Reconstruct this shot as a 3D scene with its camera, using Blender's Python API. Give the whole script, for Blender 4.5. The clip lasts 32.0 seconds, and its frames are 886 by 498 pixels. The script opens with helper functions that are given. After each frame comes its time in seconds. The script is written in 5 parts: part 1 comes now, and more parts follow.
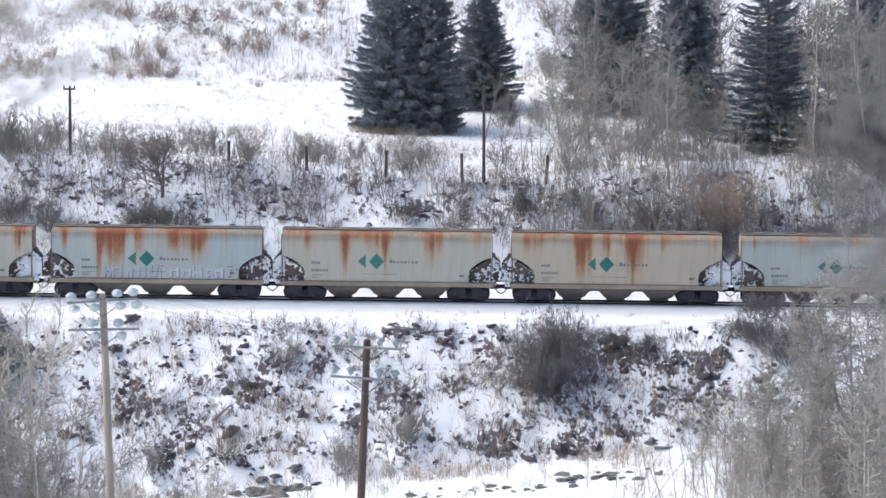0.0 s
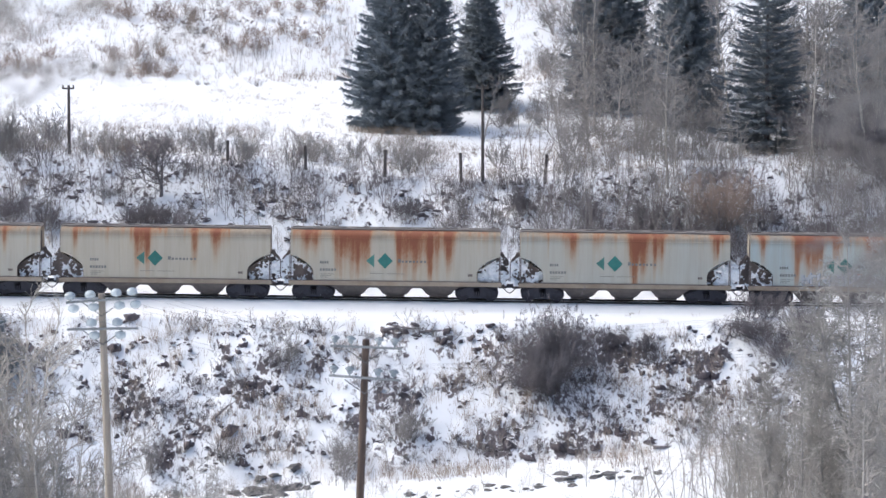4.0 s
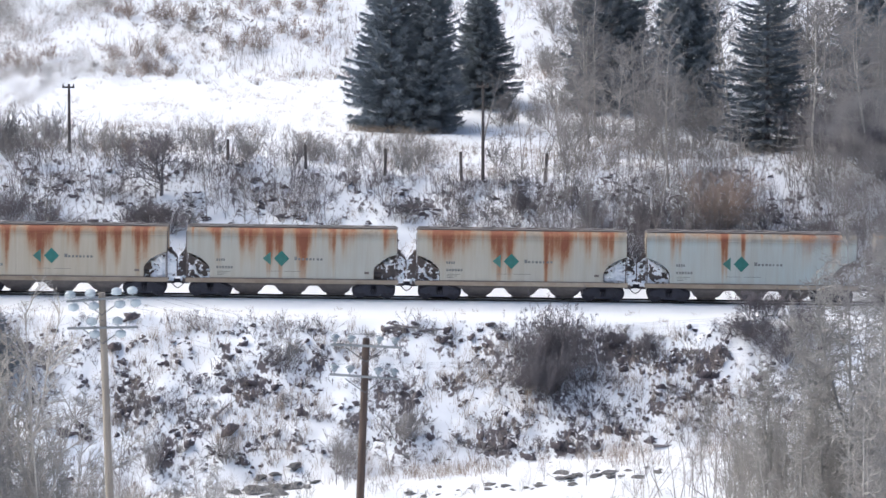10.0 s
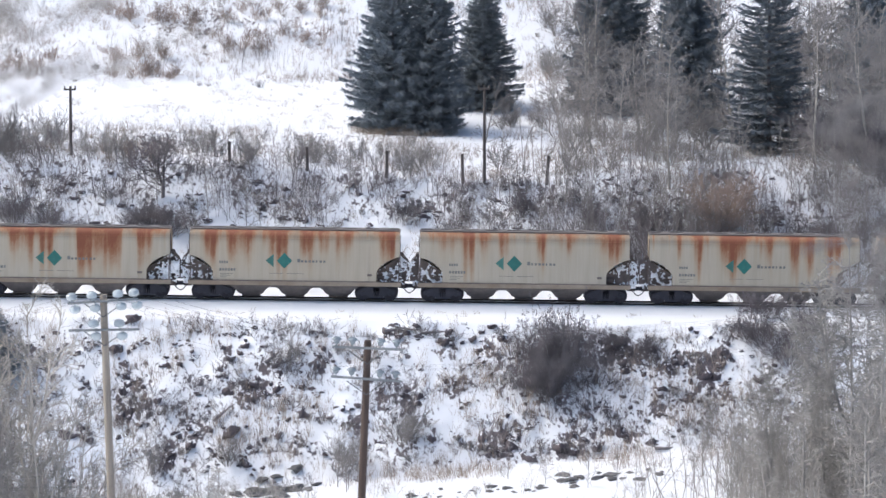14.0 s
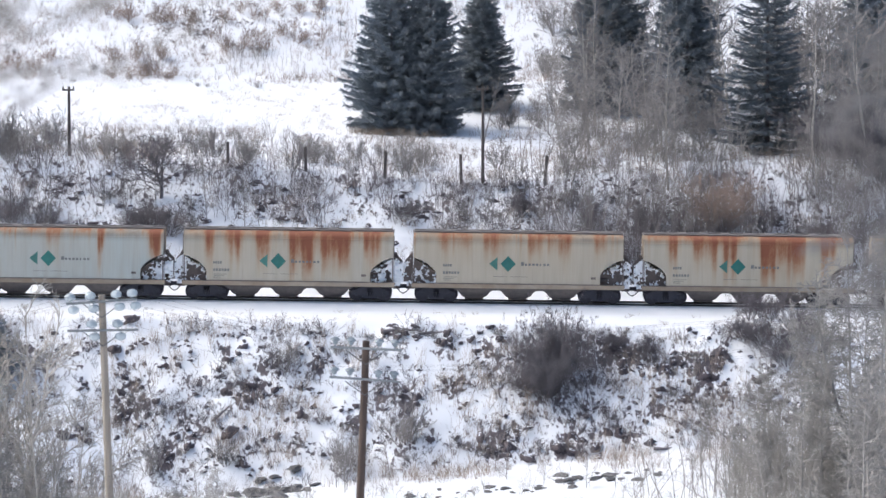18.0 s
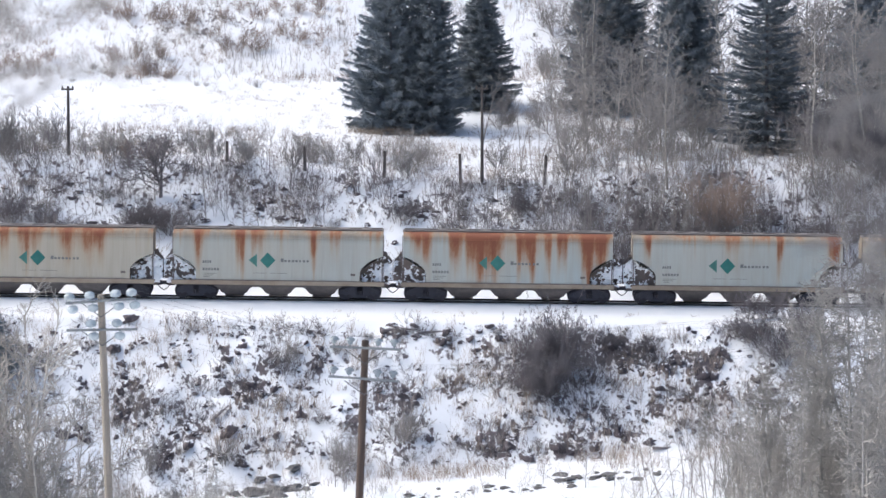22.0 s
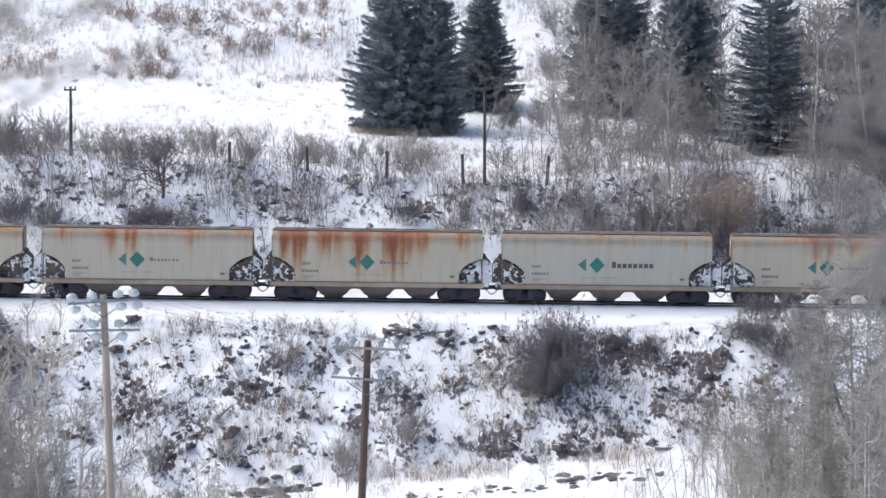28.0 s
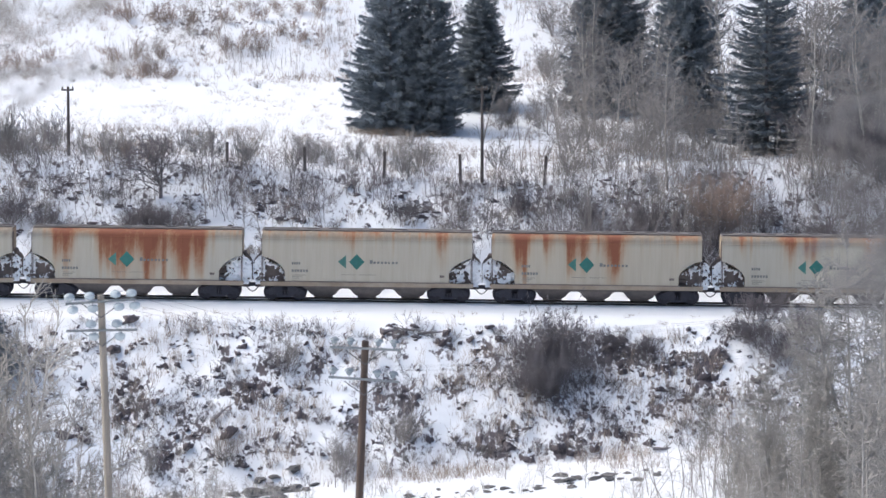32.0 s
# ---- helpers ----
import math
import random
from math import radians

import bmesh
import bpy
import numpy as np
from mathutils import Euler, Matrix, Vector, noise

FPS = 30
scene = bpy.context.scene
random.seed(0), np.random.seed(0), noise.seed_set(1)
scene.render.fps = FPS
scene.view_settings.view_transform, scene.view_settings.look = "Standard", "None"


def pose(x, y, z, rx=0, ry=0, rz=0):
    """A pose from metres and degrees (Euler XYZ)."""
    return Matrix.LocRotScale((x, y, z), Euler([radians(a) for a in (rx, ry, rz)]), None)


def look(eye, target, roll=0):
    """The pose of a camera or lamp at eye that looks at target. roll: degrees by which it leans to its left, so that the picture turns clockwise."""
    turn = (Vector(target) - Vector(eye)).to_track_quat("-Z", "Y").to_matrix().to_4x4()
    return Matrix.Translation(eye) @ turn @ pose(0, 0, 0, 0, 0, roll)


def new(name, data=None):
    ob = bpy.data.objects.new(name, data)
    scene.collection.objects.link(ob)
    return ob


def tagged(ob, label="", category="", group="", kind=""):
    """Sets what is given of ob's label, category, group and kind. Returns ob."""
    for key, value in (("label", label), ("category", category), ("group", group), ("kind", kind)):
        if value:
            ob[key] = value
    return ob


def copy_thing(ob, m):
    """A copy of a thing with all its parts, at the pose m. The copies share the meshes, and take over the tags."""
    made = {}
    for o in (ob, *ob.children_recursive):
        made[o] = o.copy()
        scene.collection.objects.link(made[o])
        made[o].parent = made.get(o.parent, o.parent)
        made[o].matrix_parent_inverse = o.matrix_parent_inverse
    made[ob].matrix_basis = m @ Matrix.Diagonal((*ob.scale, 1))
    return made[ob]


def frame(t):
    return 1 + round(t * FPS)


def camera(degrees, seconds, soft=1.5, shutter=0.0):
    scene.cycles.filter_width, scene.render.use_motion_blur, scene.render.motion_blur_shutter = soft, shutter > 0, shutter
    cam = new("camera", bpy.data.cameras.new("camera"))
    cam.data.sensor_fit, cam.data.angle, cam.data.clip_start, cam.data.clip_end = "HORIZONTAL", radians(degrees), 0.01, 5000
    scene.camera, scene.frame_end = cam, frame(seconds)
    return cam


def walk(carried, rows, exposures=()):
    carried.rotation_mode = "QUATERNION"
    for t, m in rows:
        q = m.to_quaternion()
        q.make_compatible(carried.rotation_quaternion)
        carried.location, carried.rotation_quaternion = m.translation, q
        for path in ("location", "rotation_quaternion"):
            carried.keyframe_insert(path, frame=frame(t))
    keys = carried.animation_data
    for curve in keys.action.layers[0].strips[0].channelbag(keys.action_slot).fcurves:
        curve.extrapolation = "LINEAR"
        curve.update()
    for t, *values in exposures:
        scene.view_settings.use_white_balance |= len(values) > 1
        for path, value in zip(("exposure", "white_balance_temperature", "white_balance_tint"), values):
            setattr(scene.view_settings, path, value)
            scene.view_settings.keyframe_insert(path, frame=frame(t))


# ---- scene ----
EXPOSURE = 0.335
cam = camera(10.706, 32.0, soft=1.5)
cam.data.dof.use_dof, cam.data.dof.focus_distance, cam.data.dof.aperture_fstop = True, 300.0, 4.2

# The camera stands on the far side of the valley and sways a little on its tripod:
# seconds, turn to the left and tilt upwards in degrees.
EYE = (0.0, 0.0, 35.0)
TILT = 6.035
SWAY = [
    (0.0, 0.0, -0.0104), (0.5, 0.0153, -0.0315), (1.0, 0.021, -0.0219), (1.5, 0.0316, -0.0315),
    (2.0, -0.0096, -0.0315), (2.5, 0.0037, -0.0315), (3.0, 0.0, -0.0247), (3.5, -0.0029, -0.0209),
    (4.5, -0.03, -0.015), (5.5, -0.0526, -0.0104), (6.0, -0.0526, 0.0), (6.5, -0.0526, 0.0),
    (7.0, -0.0249, 0.0106), (7.5, -0.0354, 0.0316), (8.0, -0.0106, 0.0211), (8.5, 0.0, 0.0211),
    (9.0, 0.0, 0.0), (9.5, -0.0106, -0.0029), (10.0, -0.0106, -0.0315), (10.5, -0.023, -0.0209),
    (11.0, -0.0192, 0.0), (11.5, -0.0106, -0.0057), (12.0, 0.0086, -0.0037), (12.5, 0.0, 0.0077),
    (13.0, 0.0114, 0.0), (13.5, 0.0104, 0.0), (14.0, 0.0076, -0.0047), (14.5, -0.0211, 0.0),
    (15.5, -0.018, -0.002), (16.5, -0.0115, -0.0038), (17.0, -0.0211, -0.0171), (17.5, -0.0115, 0.0)]
SWAY += [
    (18.0, -0.0115, 0.0), (18.5, -0.0106, 0.0), (19.0, 0.0, 0.0106), (19.5, -0.0182, 0.0106),
    (20.0, -0.0393, 0.0019), (20.5, -0.0421, 0.0), (21.0, -0.0106, -0.0305), (21.5, -0.0106, -0.0114),
    (22.0, -0.0211, -0.0066), (22.5, -0.0134, -0.0056), (23.0, -0.001, 0.0), (23.5, 0.0316, -0.0038),
    (24.0, 0.0104, 0.0), (24.5, -0.0106, -0.0019), (25.0, -0.0153, -0.0019), (25.5, -0.0009, -0.0114),
    (26.5, -0.018, -0.006), (27.5, -0.0316, -0.0019), (28.0, 0.0094, 0.0), (28.5, 0.018, 0.0039),
    (29.0, 0.022, 0.0211), (29.5, 0.021, 0.0211), (30.0, 0.0094, 0.0145), (30.5, -0.0106, -0.0238),
    (31.0, 0.0, -0.0209), (31.5, 0.0104, -0.0209), (32.0, -0.0211, 0.0)]
walk(cam, [(t, pose(*EYE, 90 - TILT + up, 0, left)) for t, left, up in SWAY],
     exposures=[(t, EXPOSURE + e, 6030, 7.5) for t, e in ((0.0, 0.05), (3.0, 0.05), (6.0, 0.02), (25.0, 0.01), (28.0, 0.0), (32.0, -0.02))])

# ---- light ----
SUN_EL, SUN_AZ = 47.0, -77.0   # degrees; azimuth from the view's direction, towards the right
world = bpy.data.worlds.new("sky")
scene.world = world
world.use_nodes = True
wn = world.node_tree
sky = wn.nodes.new("ShaderNodeTexSky")
sky.sky_type = "NISHITA"
sky.sun_disc = False
sky.sun_elevation, sky.sun_rotation = radians(SUN_EL), radians(SUN_AZ)
sky.dust_density, sky.air_density = 5.0, 1.0
background = wn.nodes["Background"]
background.inputs["Strength"].default_value = 0.15
wn.links.new(sky.outputs[0], background.inputs[0])
sun = new("sun", bpy.data.lights.new("sun", "SUN"))
sun.data.energy, sun.data.angle, sun.data.color = 1.15, radians(30.0), (1.0, 0.94, 0.86)
away = Vector((math.sin(radians(SUN_AZ)) * math.cos(radians(SUN_EL)),
               math.cos(radians(SUN_AZ)) * math.cos(radians(SUN_EL)), math.sin(radians(SUN_EL))))
sun.matrix_world = look(away * 200, (0, 0, 0))


# ---- materials ----
def shader(name, roughness=0.8, metallic=0.0):
    m = bpy.data.materials.new(name)
    m.use_nodes = True
    b = m.node_tree.nodes["Principled BSDF"]
    b.inputs["Roughness"].default_value, b.inputs["Metallic"].default_value = roughness, metallic
    return m, m.node_tree, b


def node(tree, kind, **inputs):
    n = tree.nodes.new("ShaderNode" + kind)
    for key, value in inputs.items():
        n.inputs[key.replace("_", " ")].default_value = value
    return n


def ramp(tree, source, *stops):
    r = tree.nodes.new("ShaderNodeValToRGB")
    e = r.color_ramp.elements
    while len(e) < len(stops):
        e.new(0.5)
    for el, (at, colour) in zip(e, stops):
        el.position, el.color = at, (*colour, 1.0)
    tree.links.new(source, r.inputs[0])
    return r.outputs[0]


def grain(tree, scale, detail=4.0, stretch=(1, 1, 1), rough=0.6):
    c = tree.nodes.new("ShaderNodeTexCoord")
    m = tree.nodes.new("ShaderNodeMapping")
    m.inputs["Scale"].default_value = stretch
    tree.links.new(c.outputs["Object"], m.inputs[0])
    n = node(tree, "TexNoise", Scale=scale, Detail=detail, Roughness=rough)
    tree.links.new(m.outputs[0], n.inputs["Vector"])
    return n.outputs["Fac"]


def mixed(tree, fac, a, b, mode="MIX"):
    n = tree.nodes.new("ShaderNodeMix")
    n.data_type, n.blend_type = "RGBA", mode
    for slot, value in ((0, fac), (6, a), (7, b)):
        if isinstance(value, bpy.types.NodeSocket):
            tree.links.new(value, n.inputs[slot])
        elif slot == 0:
            n.inputs[0].default_value = value
        else:
            n.inputs[slot].default_value = (*value, 1.0)
    return n.outputs[2]


def maths(tree, op, a, b=0.0):
    n = tree.nodes.new("ShaderNodeMath")
    n.operation = op
    for slot, value in ((0, a), (1, b)):
        if isinstance(value, bpy.types.NodeSocket):
            tree.links.new(value, n.inputs[slot])
        else:
            n.inputs[slot].default_value = value
    return n.outputs[0]


def bump(tree, bsdf, height, strength, distance):
    b = node(tree, "Bump", Strength=strength, Distance=distance)
    tree.links.new(height, b.inputs["Height"])
    tree.links.new(b.outputs[0], bsdf.inputs["Normal"])


def speckled(name, dark, light, scale=6.0, roughness=0.85, metallic=0.0, stretch=(1, 1, 1), relief=0.3, depth=0.02, spread=0.25):
    """Two tones in grain and in blotches, a random shift from object to object, and fine relief."""
    m, t, b = shader(name, roughness, metallic)
    fine = grain(t, scale, 5.0, stretch)
    broad = grain(t, scale * 0.13, 2.0, stretch)
    fac = maths(t, "ADD", maths(t, "MULTIPLY", fine, 0.6), maths(t, "MULTIPLY", broad, 0.4))
    c = ramp(t, fac, (0.32, dark), (0.68, light))
    info = t.nodes.new("ShaderNodeObjectInfo")
    shift = maths(t, "ADD", maths(t, "MULTIPLY", info.outputs["Random"], spread), 1.0 - spread / 2)
    hsv = t.nodes.new("ShaderNodeHueSaturation")
    t.links.new(c, hsv.inputs["Color"])
    t.links.new(shift, hsv.inputs["Value"])
    t.links.new(hsv.outputs[0], b.inputs["Base Color"])
    if relief:
        bump(t, b, fine, relief, depth)
    return m


def ground_material():
    m, t, b = shader("snowy_ground", 0.7)
    attr = t.nodes.new("ShaderNodeAttribute")
    attr.attribute_name = "bare"
    fine, mid, broad = grain(t, 3.4, 5.0, (1.15, 0.55, 0.55)), grain(t, 0.9, 4.0, (1.1, 0.6, 0.6)), grain(t, 0.09, 3.0)
    snow = ramp(t, broad, (0.3, (0.80, 0.82, 0.86)), (0.7, (0.88, 0.88, 0.89)))
    soil = ramp(t, fine, (0.35, (0.055, 0.046, 0.054)), (0.65, (0.13, 0.107, 0.116)))
    spots = maths(t, "ADD", maths(t, "MULTIPLY", fine, 0.55), maths(t, "MULTIPLY", mid, 0.45))
    edge = maths(t, "SUBTRACT", maths(t, "ADD", spots, attr.outputs["Fac"]), 0.97)
    cover = t.nodes.new("ShaderNodeClamp")
    t.links.new(maths(t, "MULTIPLY", edge, 24.0), cover.inputs[0])
    t.links.new(mixed(t, cover.outputs[0], snow, soil), b.inputs["Base Color"])
    bump(t, b, spots, 0.5, 0.12)
    return m


def snow_material():
    m, t, b = shader("packed_snow", 0.65)
    fine = grain(t, 7.0, 5.0)
    t.links.new(ramp(t, fine, (0.3, (0.74, 0.77, 0.81)), (0.6, (0.87, 0.88, 0.90))), b.inputs["Base Color"])
    bump(t, b, fine, 0.5, 0.05)
    return m


def side_paint():
    """Chalky cream or bluish paint with rust that runs down from the roof edge."""
    m, t, b = shader("weathered_car_paint", 0.8)
    b.inputs["Specular IOR Level"].default_value = 0.25
    rust = t.nodes.new("ShaderNodeAttribute")
    rust.attribute_name = "rust"
    tint = t.nodes.new("ShaderNodeAttribute")
    tint.attribute_name = "tint"
    streak = grain(t, 2.2, 5.0, (1.6, 1.0, 0.10))
    blot = grain(t, 0.9, 4.0)
    patchy = maths(t, "MULTIPLY", tint.outputs["Fac"], maths(t, "ADD", maths(t, "MULTIPLY", grain(t, 0.22, 2.0), 1.6), 0.2))
    base = mixed(t, patchy, (0.50, 0.445, 0.35), (0.41, 0.49, 0.50))
    dirt = maths(t, "MULTIPLY", ramp(t, streak, (0.40, (0, 0, 0)), (0.75, (1, 1, 1))), 0.4)
    base = mixed(t, dirt, base, (0.34, 0.275, 0.20))
    base = mixed(t, maths(t, "MULTIPLY", blot, 0.25), base, (0.38, 0.36, 0.31))
    grime = t.nodes.new("ShaderNodeAttribute")
    grime.attribute_name = "grime"
    base = mixed(t, maths(t, "MULTIPLY", grime.outputs["Fac"], maths(t, "ADD", maths(t, "MULTIPLY", streak, 0.9), 0.3)), base, (0.19, 0.155, 0.125))
    broken = maths(t, "ADD", maths(t, "MULTIPLY", streak, 1.1), maths(t, "MULTIPLY", blot, 0.7))
    wet = maths(t, "MULTIPLY", rust.outputs["Fac"], broken)
    stain = ramp(t, wet, (0.07, (0.44, 0.325, 0.20)), (0.32, (0.37, 0.205, 0.11)), (0.72, (0.245, 0.095, 0.055)))
    cover = t.nodes.new("ShaderNodeClamp")
    t.links.new(maths(t, "MULTIPLY", wet, 1.9), cover.inputs[0])
    t.links.new(mixed(t, cover.outputs[0], base, stain), b.inputs["Base Color"])
    bump(t, b, blot, 0.15, 0.02)
    return m


def earth_material():
    """Dark frozen earth; snow lies on what faces upwards."""
    m, t, b = shader("dark_frozen_earth", 0.85)
    fine, mid = grain(t, 9.0, 5.0), grain(t, 4.5, 4.0)
    soil = ramp(t, fine, (0.3, (0.068, 0.056, 0.063)), (0.7, (0.15, 0.124, 0.133)))
    geo = t.nodes.new("ShaderNodeNewGeometry")
    split = t.nodes.new("ShaderNodeSeparateXYZ")
    t.links.new(geo.outputs["Normal"], split.inputs[0])
    lying = maths(t, "SUBTRACT", maths(t, "ADD", split.outputs["Z"], maths(t, "MULTIPLY", mid, 1.5)), 1.58)
    cover = t.nodes.new("ShaderNodeClamp")
    t.links.new(maths(t, "MULTIPLY", lying, 14.0), cover.inputs[0])
    t.links.new(mixed(t, cover.outputs[0], soil, (0.82, 0.84, 0.88)), b.inputs["Base Color"])
    bump(t, b, fine, 0.5, 0.05)
    return m


M_GROUND, M_SNOW, M_SIDE = ground_material(), snow_material(), side_paint()
M_ROOF = speckled("grimy_roof_paint", (0.11, 0.098, 0.094), (0.225, 0.2, 0.19), 2.0, stretch=(0.3, 1, 1))
M_SILL = speckled("stained_sill_paint", (0.24, 0.17, 0.115), (0.40, 0.345, 0.275), 1.6, stretch=(0.6, 1, 1))
M_END = speckled("rusty_brown_steel", (0.09, 0.075, 0.072), (0.22, 0.18, 0.165), 3.0)
M_HOPPER = speckled("dusty_hopper_steel", (0.078, 0.069, 0.067), (0.16, 0.14, 0.13), 2.0)
M_TRUCK = speckled("oily_black_cast_steel", (0.016, 0.016, 0.027), (0.038, 0.038, 0.056), 5.0, 0.6)
M_WHEEL = speckled("dark_rolled_steel", (0.018, 0.018, 0.027), (0.044, 0.043, 0.054), 5.0, 0.45, 0.6)
M_RAIL = speckled("rusty_rail_steel", (0.02, 0.018, 0.018), (0.05, 0.042, 0.038), 5.0, 0.5, 0.4)
M_GREEN = speckled("faded_green_paint", (0.02, 0.14, 0.12), (0.035, 0.19, 0.165), 4.0, 0.5, relief=0)
M_GREEN_PALE = speckled("worn_green_paint", (0.04, 0.15, 0.125), (0.08, 0.22, 0.19), 4.0, 0.5, relief=0)
M_INK = speckled("faded_grey_lettering", (0.135, 0.14, 0.14), (0.215, 0.215, 0.205), 5.0, 0.6, relief=0)
M_INK_DARK = speckled("dark_grey_lettering", (0.07, 0.072, 0.075), (0.11, 0.11, 0.11), 5.0, 0.6, relief=0)
M_TAG = speckled("pale_spray_paint", (0.36, 0.38, 0.41), (0.50, 0.52, 0.55), 1.2, 0.5, relief=0)
M_TAG_DARK = speckled("blue_grey_spray_paint", (0.15, 0.18, 0.25), (0.26, 0.29, 0.36), 1.2, 0.5, relief=0)
M_TAG_RED = speckled("red_spray_paint", (0.4, 0.12, 0.10), (0.5, 0.2, 0.17), 1.2, 0.5, relief=0)
M_BARK = speckled("grey_brown_bark", (0.21, 0.194, 0.187), (0.365, 0.342, 0.33), 4.0, spread=0.5, relief=0)
M_BARK_PALE = speckled("pale_aspen_bark", (0.32, 0.295, 0.265), (0.52, 0.485, 0.44), 3.0, spread=0.3, relief=0)
M_BARK_DARK = speckled("dark_purple_brown_bark", (0.13, 0.118, 0.125), (0.24, 0.217, 0.227), 4.0, spread=0.3, relief=0)
M_WOOD_BLACK = speckled("blackened_post_wood", (0.055, 0.047, 0.045), (0.12, 0.102, 0.095), 3.0, stretch=(6, 6, 0.4))
M_BARK_RED = speckled("red_brown_twig_bark", (0.235, 0.18, 0.155), (0.41, 0.32, 0.27), 4.0, spread=0.4, relief=0)
M_BARK_GREY = speckled("grey_twig_bark", (0.268, 0.252, 0.235), (0.438, 0.415, 0.388), 4.0, spread=0.4, relief=0)
# needle colour lifted and blued to stand in for haze in the air
M_NEEDLE = speckled("hazed_spruce_needles", (0.18, 0.205, 0.232), (0.23, 0.26, 0.285), 1.5, 0.8, spread=0.3, relief=0)
M_GRASS = speckled("dead_straw_grass", (0.235, 0.19, 0.16), (0.41, 0.345, 0.29), 1.0, 0.9, relief=0)
M_ROCK = earth_material()
M_STONE = speckled("grey_river_stone", (0.08, 0.078, 0.08), (0.2, 0.19, 0.185), 3.0, spread=0.5)
M_WOOD_DARK = speckled("creosoted_pole_wood", (0.045, 0.031, 0.026), (0.10, 0.07, 0.056), 3.0, stretch=(6, 6, 0.4))
M_WOOD_PALE = speckled("bleached_pole_wood", (0.22, 0.185, 0.15), (0.38, 0.33, 0.275), 3.0, stretch=(6, 6, 0.4))
M_GLASS = speckled("frosted_insulator_glass", (0.34, 0.39, 0.41), (0.52, 0.57, 0.59), 6.0, 0.2, relief=0)
M_GLASS_DARK = speckled("smoky_insulator_glass", (0.20, 0.235, 0.255), (0.34, 0.38, 0.40), 6.0, 0.2, relief=0)
M_WIRE = speckled("dull_line_wire", (0.10, 0.10, 0.10), (0.16, 0.16, 0.16), 5.0, 0.5, 0.5, relief=0)


# ---- mesh helpers ----
def part(name, bm, material, parent=None, label=""):
    me = bpy.data.meshes.new(name)
    bm.to_mesh(me)
    bm.free()
    me.materials.append(material)
    ob = new(name, me)
    ob.parent = parent
    return tagged(ob, label=label)


def sheet(name, verts, faces, material, parent=None, label="", smooth=False):
    me = bpy.data.meshes.new(name)
    me.from_pydata(verts, [], faces)
    me.materials.append(material)
    if smooth:
        me.polygons.foreach_set("use_smooth", [True] * len(me.polygons))
    ob = new(name, me)
    ob.parent = parent
    return tagged(ob, label=label)


def box(bm, x0, x1, y0, y1, z0, z1, bevel=0.0):
    made = bmesh.ops.create_cube(bm, size=1.0, matrix=Matrix.LocRotScale(
        ((x0 + x1) / 2, (y0 + y1) / 2, (z0 + z1) / 2), None, (abs(x1 - x0), abs(y1 - y0), abs(z1 - z0))))
    if bevel:
        edges = list({e for v in made["verts"] for e in v.link_edges})
        bmesh.ops.bevel(bm, geom=edges, offset=bevel, segments=1, affect="EDGES")
    return bm


def rod(bm, a, b, r0, r1=None, sides=8):
    a, b = Vector(a), Vector(b)
    d = b - a
    turn = d.to_track_quat("Z", "Y").to_matrix().to_4x4()
    bmesh.ops.create_cone(bm, cap_ends=True, segments=sides, radius1=r0, radius2=r0 if r1 is None else r1,
                          depth=d.length, matrix=Matrix.Translation((a + b) / 2) @ turn)
    return bm


def prism(bm, outline, y0, y1):
    """A plate with this outline in x and z, from y0 to y1."""
    front = [bm.verts.new((x, y0, z)) for x, z in outline]
    back = [bm.verts.new((x, y1, z)) for x, z in outline]
    n = len(outline)
    bm.faces.new(front)
    bm.faces.new(back[::-1])
    for i in range(n):
        bm.faces.new((front[(i + 1) % n], front[i], back[i], back[(i + 1) % n]))
    bmesh.ops.recalc_face_normals(bm, faces=bm.faces)
    return bm


# ---- terrain ----
GRADE = -0.0129   # the line falls gently to the right
ROWS = [(-2500, 180), (-900, 130), (-150, 52), (-20, 34.5), (2, 33.3), (60, 22.5), (130, 9.5), (175, -1.5), (205, -10), (240, -11.5)]
BACK = [(304.4, -0.45), (305.6, 0.1), (316.5, 7.2), (319.0, 7.45), (333, 7.85), (356, 10.5), (372, 16.2), (420, 34), (560, 92), (900, 190), (2600, 420)]


def dip(x, y):
    """The crest of the cutting sinks between the two power poles."""
    f = (y - 306) / 9 if y < 315 else 1.0 if y < 319.5 else (331 - y) / 11.5
    return 1.0 * math.exp(-((x - 1.5) / 11.5) ** 2) * max(0.0, min(1.0, f))


def terrain(x, y):
    """Height of the ground."""
    path = min(-5.5, max(-11.0, -7.1 + 0.075 * (x - 14)))
    toe = 292.5 + (path + 0.5) / 0.64
    rows = ROWS + [(toe - 24, path - 0.5), (toe, path), (292.6, -0.5), (296.0, -0.36), (296.6, -0.46), (297.1, -0.34), (298.3, -0.10), (301.7, -0.10), (302.9, -0.4)] + BACK
    z = rows[0][1]
    for (ya, za), (yb, zb) in zip(rows, rows[1:]):
        if ya <= y <= yb:
            f = (y - ya) / (yb - ya)
            z = za + (zb - za) * f
            break
    lean = GRADE * max(-450.0, min(450.0, x))
    fade = 1.0 if 292 < y < 340 else max(0.0, 1 - (292 - y) / 12) if y <= 292 else max(0.0, 1 - (y - 340) / 40)
    return z + lean * fade - dip(x, y)


